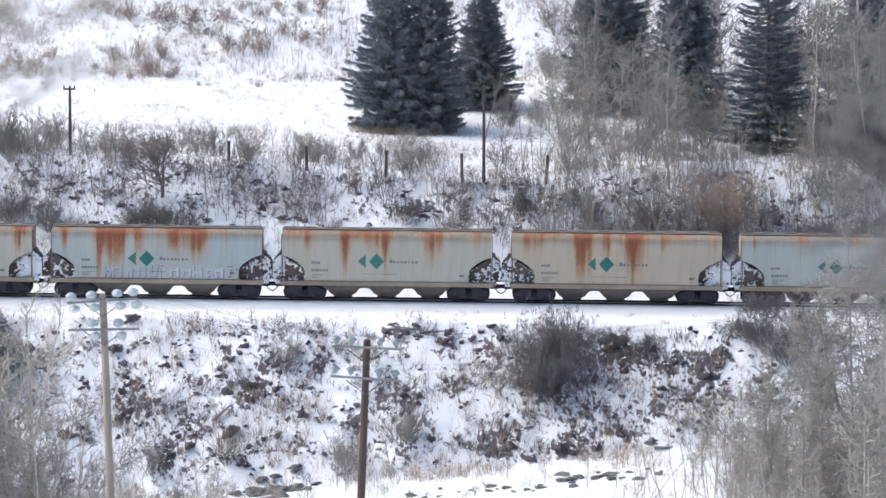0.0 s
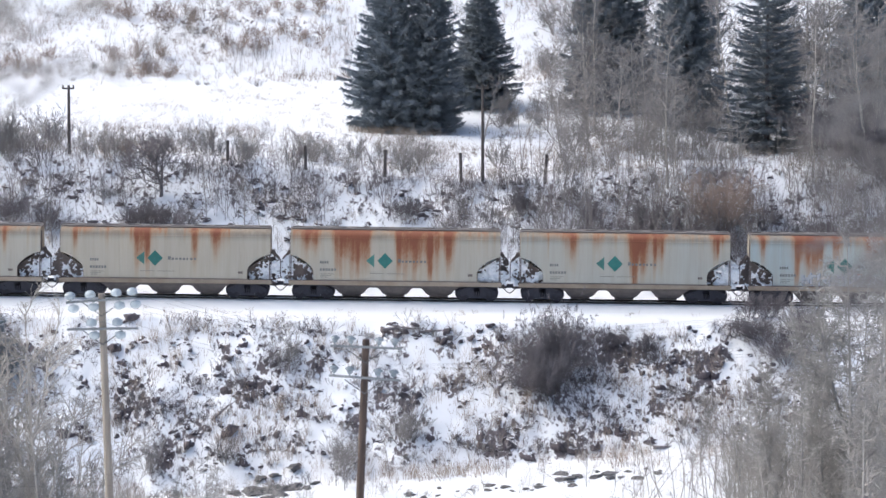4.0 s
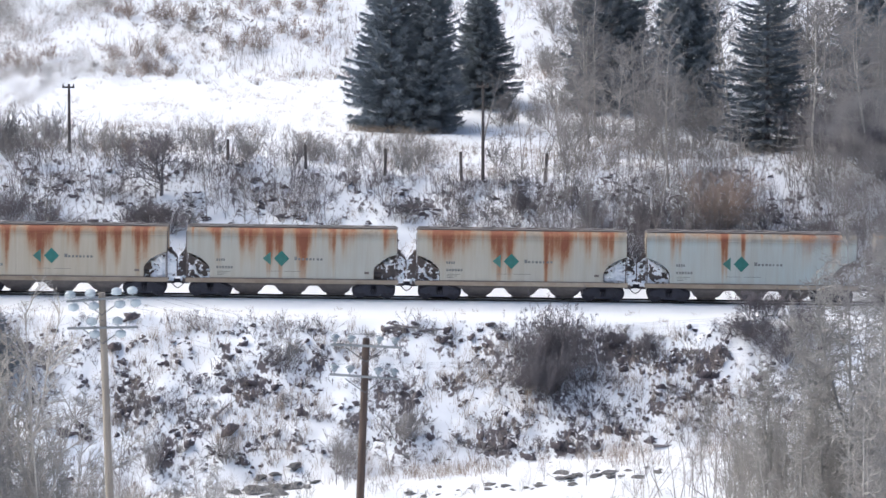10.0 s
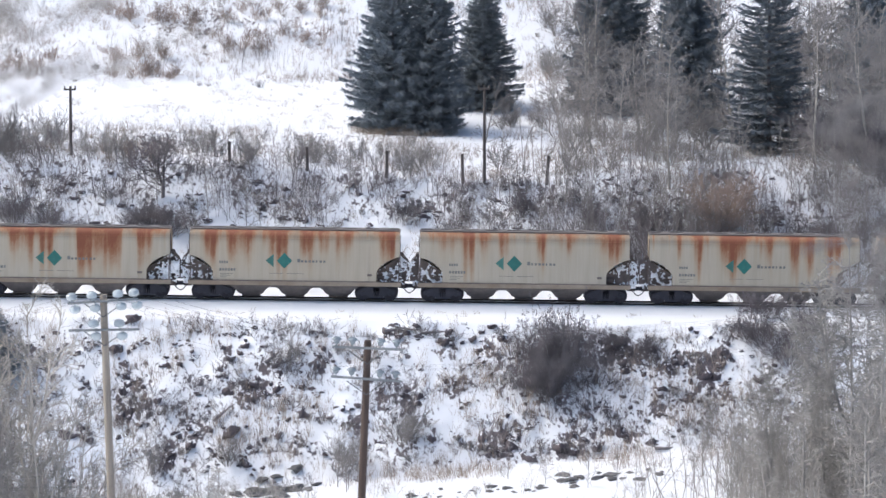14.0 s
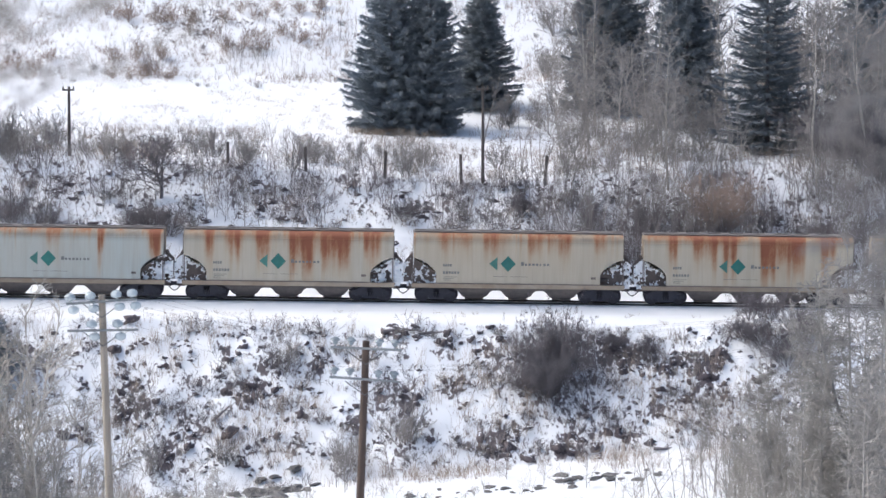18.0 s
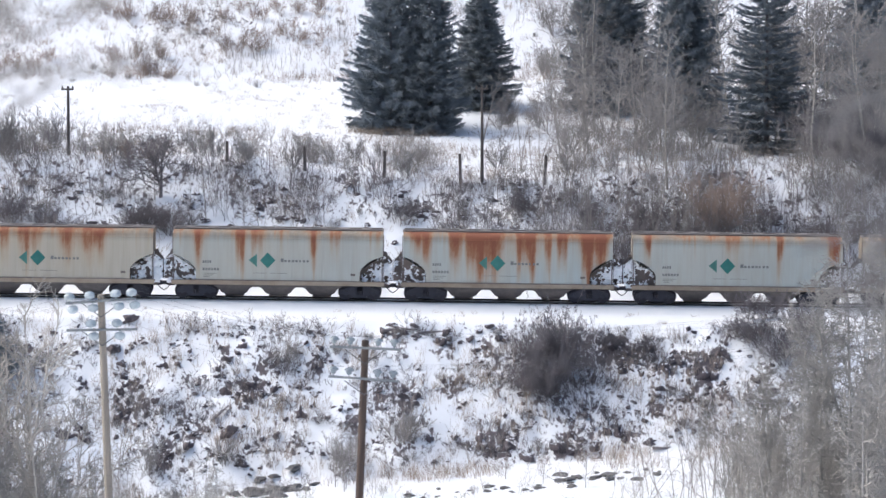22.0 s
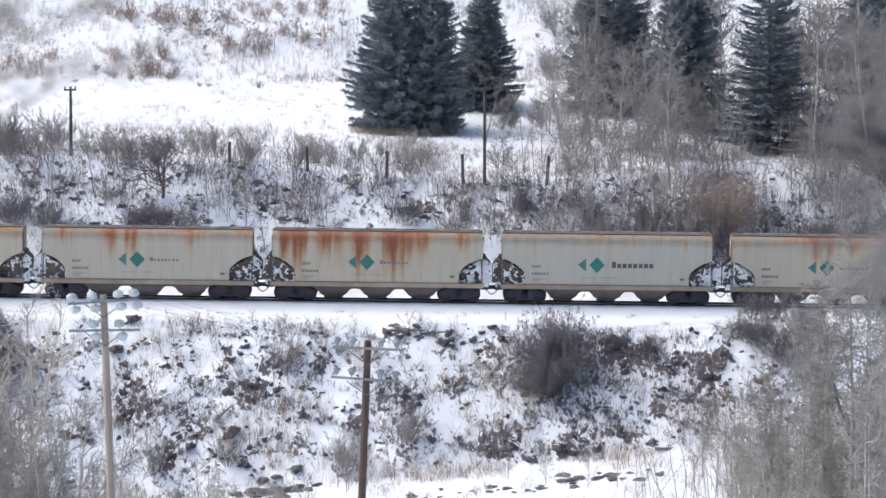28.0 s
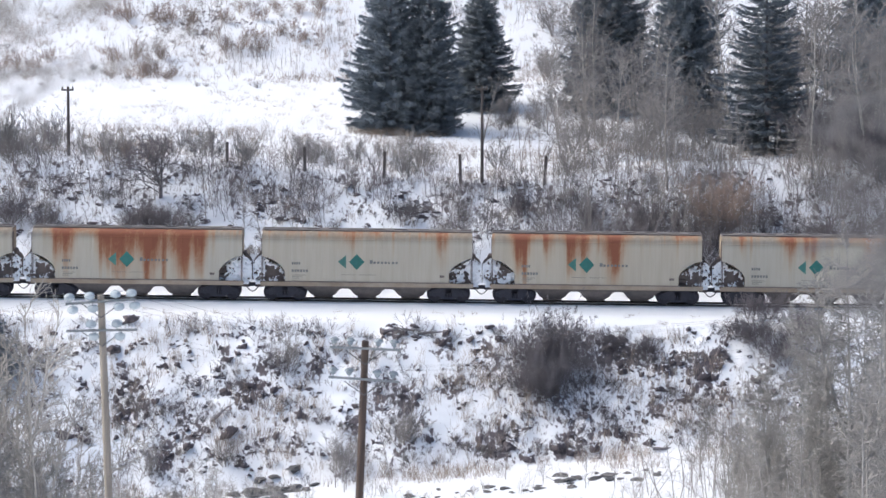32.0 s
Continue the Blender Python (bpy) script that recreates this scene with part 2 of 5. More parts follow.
def rough(x, y):
    """Unevenness of the ground."""
    if 296.5 < y < 303.2:
        return 0.03 * noise.noise((x * 1.3, y * 2.3, 3.1))
    steep = 1.0 if toe_line(x) < y < 292.6 or 305 < y < 317 else 0.35
    if 292.6 <= y <= 305:
        steep = 0.12
    return (0.34 * noise.noise((x * 0.33, y * 0.33, 1.7)) + 0.18 * noise.noise((x * 1.1, y * 1.1, 5.2)) + 0.10 * noise.noise((x * 2.4, y * 2.4, 8.2))) * steep


def toe_line(x):
    return 292.5 + (min(-5.5, max(-11.0, -7.1 + 0.075 * (x - 14))) + 0.5) / 0.64


def height(x, y):
    return terrain(x, y) + rough(x, y)


# where the embankment shows most earth: place and reach
EARTH = [(-15.2, 283.4, 1.5), (-11.9, 287.0, 1.5), (-10.6, 288.3, 1.0), (-18.8, 286.4, 1.6), (-19.0, 284.7, 1.2), (-17.2, 288.7, 1.0), (-19.6, 288.7, 1.2),
         (-16.5, 282.1, 0.9), (-12.0, 281.3, 0.8), (-7.5, 289.2, 1.2), (-2.9, 291.7, 1.3), (0.2, 290.7, 1.1), (3.0, 290.8, 1.3), (10.6, 290.9, 1.4),
         (11.7, 290.5, 1.5), (13.5, 288.8, 1.1), (14.4, 289.0, 1.1), (16.3, 288.2, 1.5), (17.1, 289.8, 1.3)]
EARTH += [(3.3, 282.4, 1.7), (7.4, 282.8, 1.8), (11.3, 283.4, 1.5), (12.9, 285.3, 0.8),
          (-5.0, 284.5, 1.2), (-2.2, 286.0, 1.3), (-13.5, 289.5, 1.3), (0.8, 287.5, 1.0), (-21.5, 283.6, 0.9)]


def bareness(x, y):
    """How much earth and dead growth shows through the snow."""
    if 292.6 < y < 307.0:
        return 0.1
    if toe_line(x) < y <= 292.6:
        v = (0.412 if x < -4 else 0.420) + 0.07 * noise.noise((x * 0.28, y * 0.5, 4.4)) - (0.16 if y > 291.9 else 0)
        for ex, ey, reach in EARTH:
            d = ((x - ex) / (0.62 * reach)) ** 2 + ((y - ey) / (0.75 * reach)) ** 2
            if d < 4:
                v += 0.12 * math.exp(-d)
        return min(v, 0.53)
    if y <= toe_line(x):
        return 0.24
    if y < 317:
        low = max(0.0, min(1.0, (312.5 - y) / 2.0)) * max(0.0, min(1.0, (9.0 - x) / 7.0))
        return 0.43 - 0.15 * low + 0.05 * noise.noise((x * 0.3, y * 0.4, 2.2))
    if y < 333:
        return 0.40
    if y < 356:
        return 0.2 + 0.1 * max(0, (x + 5) / 30)
    return 0.37 + 0.12 * noise.noise((x * 0.1, y * 0.1, 2.0))


def spaced(*stops):
    """Coordinates from stop to stop: (start, step), ..., (end, 0)."""
    out = []
    for (a, step), (b, _) in zip(stops, stops[1:]):
        n = max(1, round((b - a) / step))
        out += [a + (b - a) * i / n for i in range(n)]
    return out + [stops[-1][0]]


def build_ground():
    xs = spaced((-2500, 410), (-450, 25), (-100, 15), (-40, 0.33), (40, 15), (100, 25), (450, 410), (2500, 0))
    ys = spaced((-2500, 300), (-100, 20), (240, 3), (260, 0.33), (380, 2.5), (440, 20), (700, 200), (2600, 0))
    verts = [(x, y, height(x, y)) for y in ys for x in xs]
    n = len(xs)
    faces = [(j * n + i, j * n + i + 1, (j + 1) * n + i + 1, (j + 1) * n + i) for j in range(len(ys) - 1) for i in range(n - 1)]
    ob = sheet("ground", verts, faces, M_GROUND, smooth=True)
    ob.data.attributes.new("bare", "FLOAT", "POINT").data.foreach_set("value", [bareness(x, y) for y in ys for x in xs])
    tagged(ob, "snow-covered valley slopes with patches of bare earth", "ground", kind="structure")


build_ground()

# ---- the railway line ----
TRACK_Y = 300.0
SLOPE = Matrix.Translation((0, TRACK_Y, 0)) @ Matrix.Rotation(math.atan(-GRADE), 4, "Y")


def build_track():
    line = tagged(new("railway_track"), "single railway track with dark steel rails in packed snow", "railway track", kind="structure")
    line.matrix_world = SLOPE
    profile = [(-0.07, -0.172), (0.07, -0.172), (0.07, -0.15), (0.012, -0.12), (0.012, -0.045), (0.036, -0.035), (0.036, 0.0),
               (-0.036, 0.0), (-0.036, -0.035), (-0.012, -0.045), (-0.012, -0.12), (-0.07, -0.15)]
    for side in (-0.755, 0.755):
        verts = [(x, side + a, b) for x in (-430, 430) for a, b in profile]
        n = len(profile)
        faces = [(i, (i + 1) % n, n + (i + 1) % n, n + i) for i in range(n)]
        sheet("rail", verts, faces, M_RAIL, line)
    return line


build_track()


# ---- hopper cars ----
SIDE_Y, HALF = 1.58, 6.66
LENGTH, WHEEL_R = 14.6, 0.4826


def half_length(z):
    """The side sheet is cut back in a quarter round at its lower corners."""
    if z >= 2.85:
        return HALF
    f = max(0.0, z - 1.85)
    return HALF - 1.46 * max(0.0, 1 - f ** 1.5) ** 0.67


SHOULDER = [(1.58, 4.0), (1.565, 4.10), (1.52, 4.19), (1.43, 4.27), (1.28, 4.33), (1.05, 4.38), (0.78, 4.41)]


def body_mesh(streaks, tint, seed):
    """The shell: two side sheets that curve into the roof, their rust, end sheets and slopes."""
    rnd = random.Random(seed)
    rise = [(SIDE_Y, z) for z in (1.24, 1.5, 1.85, 2.05, 2.2, 2.35, 2.5, 2.6, 2.7, 2.78, 2.83, 2.85, 3.05, 3.2, 3.35, 3.5, 3.65, 3.8, 3.93, 3.96)] + SHOULDER
    marks = []
    for u, w, s in streaks:
        x, hw = -HALF + 2 * HALF * u, HALF * w
        marks.append((x, hw * 1.1, 0.62 * s, (0.8 + 1.5 * s) * rnd.uniform(0.85, 1.15)))
        marks.append((x, hw * 1.5 + 0.12, 0.40 * s, 0.55 + 0.75 * s))
        for _ in range(2 + int(hw / 0.14)):
            marks.append((x + rnd.uniform(-1, 1) * hw, rnd.uniform(0.05, 0.12) + 0.10 * hw, s * rnd.uniform(0.25, 0.75), rnd.uniform(0.7, 2.1) * (0.4 + 1.3 * s)))
    marks += [(rnd.uniform(-HALF, HALF), rnd.uniform(0.04, 0.12), rnd.uniform(0.1, 0.4), rnd.uniform(0.3, 1.3)) for _ in range(20)]
    verts, faces, rust = [], [], []
    for sign, cols in ((-1, 230), (1, 40)):
        base = len(verts)
        fringe = [max(0.0, noise.noise((i * 13.3 / cols * 0.9 + seed, seed * 3.3, 0.0)) * 0.9 + 0.08) for i in range(cols + 1)]
        for y, z in rise:
            h = half_length(z)
            for i in range(cols + 1):
                x = h * (2 * i / cols - 1)
                seam = 0.010 if abs((x + HALF) % 1.9 - 0.95) > 0.91 else 0.0
                if z == 3.96:
                    seam -= 0.022
                verts.append((x, sign * (y - seam), z))
                d = max(0.0, 4.40 - z)
                v = (0.10 + 0.8 * fringe[i]) * max(0.0, 1 - d / 0.55) * 0.9
                if sign < 0:
                    for mx, hw, s, reach in marks:
                        over = abs(x - mx) / hw
                        if over < 1.3:
                            v += (1 - v) * s * min(1.0, (1.3 - over) / 0.7) * max(0.0, 1 - d / (1.5 * reach)) ** 0.9
                    v *= 0.9 + 0.2 * rnd.random()
                rust.append(min(1.0, v))
        n = cols + 1
        for j in range(len(rise) - 1):
            for i in range(cols):
                q = (base + j * n + i, base + j * n + i + 1, base + (j + 1) * n + i + 1, base + (j + 1) * n + i)
                faces.append(q if sign < 0 else q[::-1])
    for sign in (-1, 1):
        b = len(verts)
        y = SIDE_Y - 0.02
        for x, z, w in ((HALF, 4.40, 0.8), (HALF, 4.0, y), (HALF, 2.86, y), (3.75, 1.06, y)):
            verts += [(sign * x, -w, z), (sign * x, w, z)]
            rust += [0.2, 0.2]
        for k in (0, 2, 4):
            q = (b + k, b + k + 1, b + k + 3, b + k + 2)
            faces.append(q if sign < 0 else q[::-1])
    me = bpy.data.meshes.new("body")
    me.from_pydata(verts, [], faces)
    me.attributes.new("rust", "FLOAT", "POINT").data.foreach_set("value", rust)
    me.attributes.new("tint", "FLOAT", "POINT").data.foreach_set("value", [0.95 * tint ** 1.3] * len(verts))
    me.attributes.new("grime", "FLOAT", "POINT").data.foreach_set("value", [min(1.0, max(0.0, (v[2] - 3.7) / 0.55)) for v in verts])
    me.materials.append(M_SIDE)
    return me


def roof_mesh():
    bm = bmesh.new()
    arc = [(-0.80, 4.385), (-0.80, 4.415), (-0.4, 4.43), (0.4, 4.43), (0.80, 4.415), (0.80, 4.385)]
    rings = [[bm.verts.new((x, y, z)) for y, z in arc] for x in (-HALF - 0.04, HALF + 0.04)]
    for i in range(len(arc)):
        j = (i + 1) % len(arc)
        bm.faces.new((rings[0][i], rings[0][j], rings[1][j], rings[1][i]))
    bm.faces.new(rings[0][::-1])
    bm.faces.new(rings[1])
    bmesh.ops.recalc_face_normals(bm, faces=bm.faces)
    return bm


def ragged(seed, x0, x1, z0, z1, inside, y, cut):
    """Snow plastered in ragged lumps on an upright plate, about y."""
    step = 0.06
    nx, nz = int((x1 - x0) / step), int((z1 - z0) / step)
    verts, faces, index = [], [], {}

    def depth(x, z):
        n = 0.8 * noise.noise((x * 1.3 + seed * 7.1, z * 1.5, seed)) + 0.7 * noise.noise((x * 3.9, z * 4.3 + seed * 3, 4.0)) + 0.5 * noise.noise((x * 8.3, z * 8.3, seed * 5))
        return n - cut + (0.22 if abs(x) > 6.5 else 0.0)

    def corner(i, j):
        if (i, j) not in index:
            x, z = x0 + i * step, z0 + j * step
            index[i, j] = len(verts)
            verts.append((x, y - 0.02 - 0.30 * min(0.8, max(0.0, depth(x, z) + 0.12)), z))
        return index[i, j]
    for i in range(nx):
        for j in range(nz):
            x, z = x0 + (i + 0.5) * step, z0 + (j + 0.5) * step
            if inside(x, z) and depth(x, z) > -0.05:
                faces.append((corner(i, j), corner(i + 1, j), corner(i + 1, j + 1), corner(i, j + 1)))
    return verts, faces


def build_car_model():
    """One car with all its parts but the painted shell; the track's level is z = 0."""
    car = new("hopper_car")
    part("roof", roof_mesh(), M_ROOF, car, "grimy brown rounded steel roof")
    for k in range(9):
        x = -5.6 + k * 1.4
        part("hatch_cover", box(bmesh.new(), x - 0.3, x + 0.3, -0.3, 0.3, 4.40, 4.50, 0.02), M_ROOF, car)
    for y in (-0.58, 0.58):
        part("running_board", box(bmesh.new(), -6.6, 6.6, y - 0.2, y + 0.2, 4.45, 4.485), M_ROOF, car, "grey-brown steel walkway along the roof")
    for sign in (-1, 1):
        bm = box(bmesh.new(), -6.75, 6.75, sign * 1.50, sign * 1.62, 0.97, 1.24, 0.012)
        part("side_sill", bm, M_SILL, car, "rust-stained cream side sill")
        bm = box(bmesh.new(), -5.28, 5.28, sign * 1.59, sign * 1.63, 1.245, 1.29)
        part("sill_flange", bm, M_END, car)
    # three hoppers with outlet gates
    for x in (-2.78, 0.0, 2.78):
        bm = bmesh.new()
        rings = []
        for half, deep, z in ((1.37, 1.45, 1.00), (1.22, 1.43, 0.84), (1.05, 1.40, 0.76), (0.93, 1.28, 0.62), (0.82, 1.08, 0.45), (0.64, 0.86, 0.32), (0.42, 0.66, 0.22)):
            rings.append([bm.verts.new((x + a * half, b * deep, z)) for a, b in ((-1, -1), (1, -1), (1, 1), (-1, 1))])
        for top, low in zip(rings, rings[1:]):
            for i in range(4):
                bm.faces.new((low[i], low[(i + 1) % 4], top[(i + 1) % 4], top[i]))
        bm.faces.new(rings[0])
        bm.faces.new(rings[-1][::-1])
        bmesh.ops.recalc_face_normals(bm, faces=bm.faces)
        hopper = part("hopper", bm, M_HOPPER, car, "dark dusty discharge hopper")
        part("outlet_gate", box(bmesh.new(), x - 0.60, x + 0.60, -0.70, 0.70, 0.165, 0.215, 0.02), M_END, hopper)
    part("centre_sill", box(bmesh.new(), -7.0, 7.0, -0.28, 0.28, 0.78, 1.15, 0.02), M_END, car)
    part("body_belly", box(bmesh.new(), -4.05, 4.05, -1.47, 1.47, 0.82, 1.235, 0.06), M_HOPPER, car)
    for sign in (-1, 1):
        # end platform, brace plates and snow under the slope sheet
        part("end_platform", box(bmesh.new(), sign * 4.2, sign * 6.78, -1.48, 1.48, 1.10, 1.22, 0.015), M_END, car)
        outline = [(sign * 4.0, 1.22), (sign * 6.75, 1.22), (sign * 6.75, 1.75), (sign * 6.6, 2.5), (sign * 6.58, 2.86), (sign * 5.6, 2.5), (sign * 5.15, 2.02)]
        for y in (-0.85, 0.85):
            part("slope_brace", prism(bmesh.new(), outline, y - 0.02, y + 0.02), M_END, car, "rust-brown brace plate under the slope sheet")
        outline = [(sign * 6.77, 1.22), (sign * 7.28, 1.22), (sign * 7.28, 2.3), (sign * 7.16, 2.55), (sign * 6.95, 2.75), (sign * 6.86, 2.98), (sign * 6.70, 2.98), (sign * 6.70, 1.9), (sign * 6.77, 1.7)]
        part("end_frame", prism(bmesh.new(), outline, -0.55, 0.55), M_END, car, "rust-brown end frame crusted with snow")
        for y in (-1.46, 1.46):
            bm = rod(bmesh.new(), (sign * 6.62, y, 1.15), (sign * 6.62, y, 2.9), 0.035, sides=6)
            part("corner_post", bm, M_END, car)
        bm = bmesh.new()
        for k in range(8):
            rod(bm, (sign * 6.70, -1.5, 1.4 + k * 0.38), (sign * 6.70, -1.05, 1.4 + k * 0.38), 0.014, sides=5)
        for y in (-1.5, -1.05):
            rod(bm, (sign * 6.70, y, 1.2), (sign * 6.70, y, 4.2), 0.018, sides=5)
        part("ladder", bm, M_END, car)
        bm = box(bmesh.new(), sign * 6.6, sign * 7.12, -0.16, 0.16, 0.72, 1.02, 0.03)
        box(bm, sign * 7.05, sign * 7.36, -0.14, 0.10, 0.76, 1.0, 0.05)
        part("coupler", bm, M_TRUCK, car)
        bm = bmesh.new()
        last = (sign * 6.85, -0.3, 0.85)
        for k in range(1, 6):
            f = k / 5
            point = (sign * (6.85 + 0.5 * f), -0.3, 0.85 - 0.42 * math.sin(f * math.pi * 0.5) + 0.02 * f)
            rod(bm, last, point, 0.03, sides=6)
            last = point
        part("brake_hose", bm, M_TRUCK, car)
        # two-axle truck
        bm = box(bmesh.new(), sign * 5.2 - 0.24, sign * 5.2 + 0.24, -1.15, 1.15, 0.50, 0.92, 0.04)
        truck = part("truck", bm, M_TRUCK, car, "black cast-steel two-axle truck")
        for y in (-1.06, 1.06):
            c = sign * 5.2
            bm = bmesh.new()
            frame_side = [(-1.20, 0.40), (-1.22, 0.60), (-1.06, 0.72), (-0.50, 0.93), (0.50, 0.93), (1.06, 0.72), (1.22, 0.60), (1.20, 0.40),
                          (0.62, 0.38), (0.40, 0.19), (-0.40, 0.19), (-0.62, 0.38)]
            prism(bm, [(c + x, z) for x, z in frame_side], y - 0.09, y + 0.09)
            for x in (-0.875, 0.875):
                rod(bm, (c + x, y - 0.17, WHEEL_R), (c + x, y + 0.13, WHEEL_R), 0.15, sides=10)
            part("side_frame", bm, M_TRUCK, truck)
            bm = bmesh.new()
            for dx in (-0.14, 0.0, 0.14):
                rod(bm, (c + dx, y - 0.11, 0.34), (c + dx, y - 0.11, 0.62), 0.055, sides=8)
            part("spring_nest", bm, M_WHEEL, truck)
        for x in (-0.875, 0.875):
            bm = bmesh.new()
            for y in (-0.755, 0.755):
                out = -1 if y < 0 else 1
                rod(bm, (0, y - 0.06, 0), (0, y + 0.06, 0), WHEEL_R, sides=28)
                rod(bm, (0, y - out * 0.06, 0), (0, y - out * 0.085, 0), WHEEL_R + 0.025, sides=28)
                rod(bm, (0, y + out * 0.05, 0), (0, y + out * 0.10, 0), 0.14, sides=12)
                for k in range(4):
                    a = k * math.pi / 2 + 0.4
                    rod(bm, (0.27 * math.cos(a), y + out * 0.05, 0.27 * math.sin(a)), (0.27 * math.cos(a), y + out * 0.075, 0.27 * math.sin(a)), 0.05, sides=6)
            rod(bm, (0, -1.0, 0), (0, 1.0, 0), 0.08, sides=10)
            wheelset = part("wheelset", bm, M_WHEEL, truck)
            wheelset.location = (sign * 5.2 + x, 0, WHEEL_R)
    # brake wheel at one end only
    bm = bmesh.new()
    for k in range(12):
        a, b = k * math.pi / 6, (k + 1) * math.pi / 6
        rod(bm, (-6.78, 0.5 + 0.28 * math.cos(a), 2.3 + 0.28 * math.sin(a)), (-6.78, 0.5 + 0.28 * math.cos(b), 2.3 + 0.28 * math.sin(b)), 0.02, sides=5)
    for k in range(3):
        a = k * math.pi / 3
        rod(bm, (-6.78, 0.5 - 0.28 * math.cos(a), 2.3 - 0.28 * math.sin(a)), (-6.78, 0.5 + 0.28 * math.cos(a), 2.3 + 0.28 * math.sin(a)), 0.014, sides=5)
    part("brake_wheel", bm, M_END, car)
    part("brake_cylinder", rod(bmesh.new(), (5.25, -0.95, 1.5), (5.7, -0.95, 1.5), 0.16, sides=10), M_END, car)
    # emblem and markings, proud of the side sheet
    y0, y1, d = -SIDE_Y - 0.012, -SIDE_Y - 0.004, -0.65
    part("diamond_emblem", prism(bmesh.new(), [(d - 0.49, 2.55), (d, 2.04), (d + 0.49, 2.55), (d, 3.06)], y0, y1), M_GREEN, car, "green painted diamond")
    part("triangle_emblem", prism(bmesh.new(), [(d - 1.2, 2.55), (d - 0.68, 2.12), (d - 0.68, 2.98)], y0, y1), M_GREEN_PALE, car, "worn green painted triangle")
    for k, w in enumerate((0.19, 0.15, 0.15, 0.16, 0.15, 0.1, 0.15, 0.14)):
        x = d + 0.82 + k * 0.235
        part("wordmark_bar", box(bmesh.new(), x, x + w, y0, y1, 2.45, 2.68 if k == 0 else 2.59), M_INK, car, "faded grey bar of a painted word")
    for z, a, b, n in ((2.42, -4.78, -4.2, 4), (1.95, -4.78, -3.7, 6)):
        for k in range(n):
            x = a + (b - a) * k / n
            part("number_bar", box(bmesh.new(), x, x + (b - a) / n * 0.72, y0, y1, z - 0.08, z + 0.08), M_INK, car, "dark stencilled bar of a number")
    for k in range(3):
        part("small_print", box(bmesh.new(), -4.75, -3.9 - 0.2 * k, y0, y1, 1.66 - 0.1 * k, 1.69 - 0.1 * k), M_INK, car)
    for k in range(2):
        part("small_print", box(bmesh.new(), -1.6 + 1.1 * k, -0.7 + 1.3 * k, y0, y1, 1.72, 1.745), M_INK, car)
    part("placard", box(bmesh.new(), 4.62, 4.92, y0, y1, 1.62, 1.76), M_END, car, "small dark data plate")
    return car


MODEL = build_car_model()

# Each car in its order along the train: bluishness of the paint, then rust runs (place along the side, width, strength).
CARS = [
    (0.9, [(0.3, 0.05, 0.15), (0.8, 0.05, 0.15)]),
    (0.1, [(0.10, 0.10, 0.35), (0.34, 0.08, 0.85), (0.45, 0.03, 0.6), (0.585, 0.08, 0.95), (0.72, 0.03, 0.35)]),
    (0.5, [(0.12, 0.05, 0.4), (0.30, 0.04, 0.95), (0.45, 0.12, 0.4), (0.49, 0.02, 0.8), (0.72, 0.08, 0.55), (0.93, 0.04, 0.35)]),
    (1.0, [(0.06, 0.02, 0.5), (0.26, 0.10, 0.9), (0.33, 0.03, 0.8), (0.41, 0.03, 0.6), (0.60, 0.12, 0.5), (0.70, 0.07, 0.75)]),
    (0.5, [(0.24, 0.06, 0.6), (0.37, 0.04, 0.35), (0.57, 0.09, 0.95), (0.66, 0.05, 0.75), (0.93, 0.04, 0.6)]),
    (0.3, [(0.09, 0.10, 0.5), (0.24, 0.06, 0.85), (0.32, 0.10, 0.95), (0.55, 0.08, 0.85), (0.65, 0.12, 0.85), (0.76, 0.05, 0.75)]),
    (0.2, [(0.07, 0.02, 0.5), (0.22, 0.02, 0.3), (0.39, 0.07, 0.8), (0.64, 0.03, 0.7), (0.76, 0.07, 0.45)]),
    (0.3, [(0.25, 0.06, 0.45), (0.66, 0.03, 0.4), (0.74, 0.10, 0.4), (0.83, 0.03, 0.4)]),
    (0.85, [(0.14, 0.04, 0.35), (0.37, 0.03, 0.85), (0.46, 0.02, 0.5), (0.77, 0.05, 0.4), (0.90, 0.04, 0.55)]),
    (0.4, [(0.17, 0.17, 0.6), (0.41, 0.10, 0.9), (0.63, 0.04, 1.0), (0.70, 0.07, 0.95), (0.81, 0.04, 0.5), (0.90, 0.06, 0.7)]),
    (0.5, [(0.145, 0.025, 0.6), (0.29, 0.07, 0.6), (0.41, 0.08, 0.95), (0.54, 0.035, 1.0), (0.57, 0.04, 0.8), (0.69, 0.03, 0.6), (0.77, 0.06, 0.4), (0.95, 0.03, 0.5)]),
]
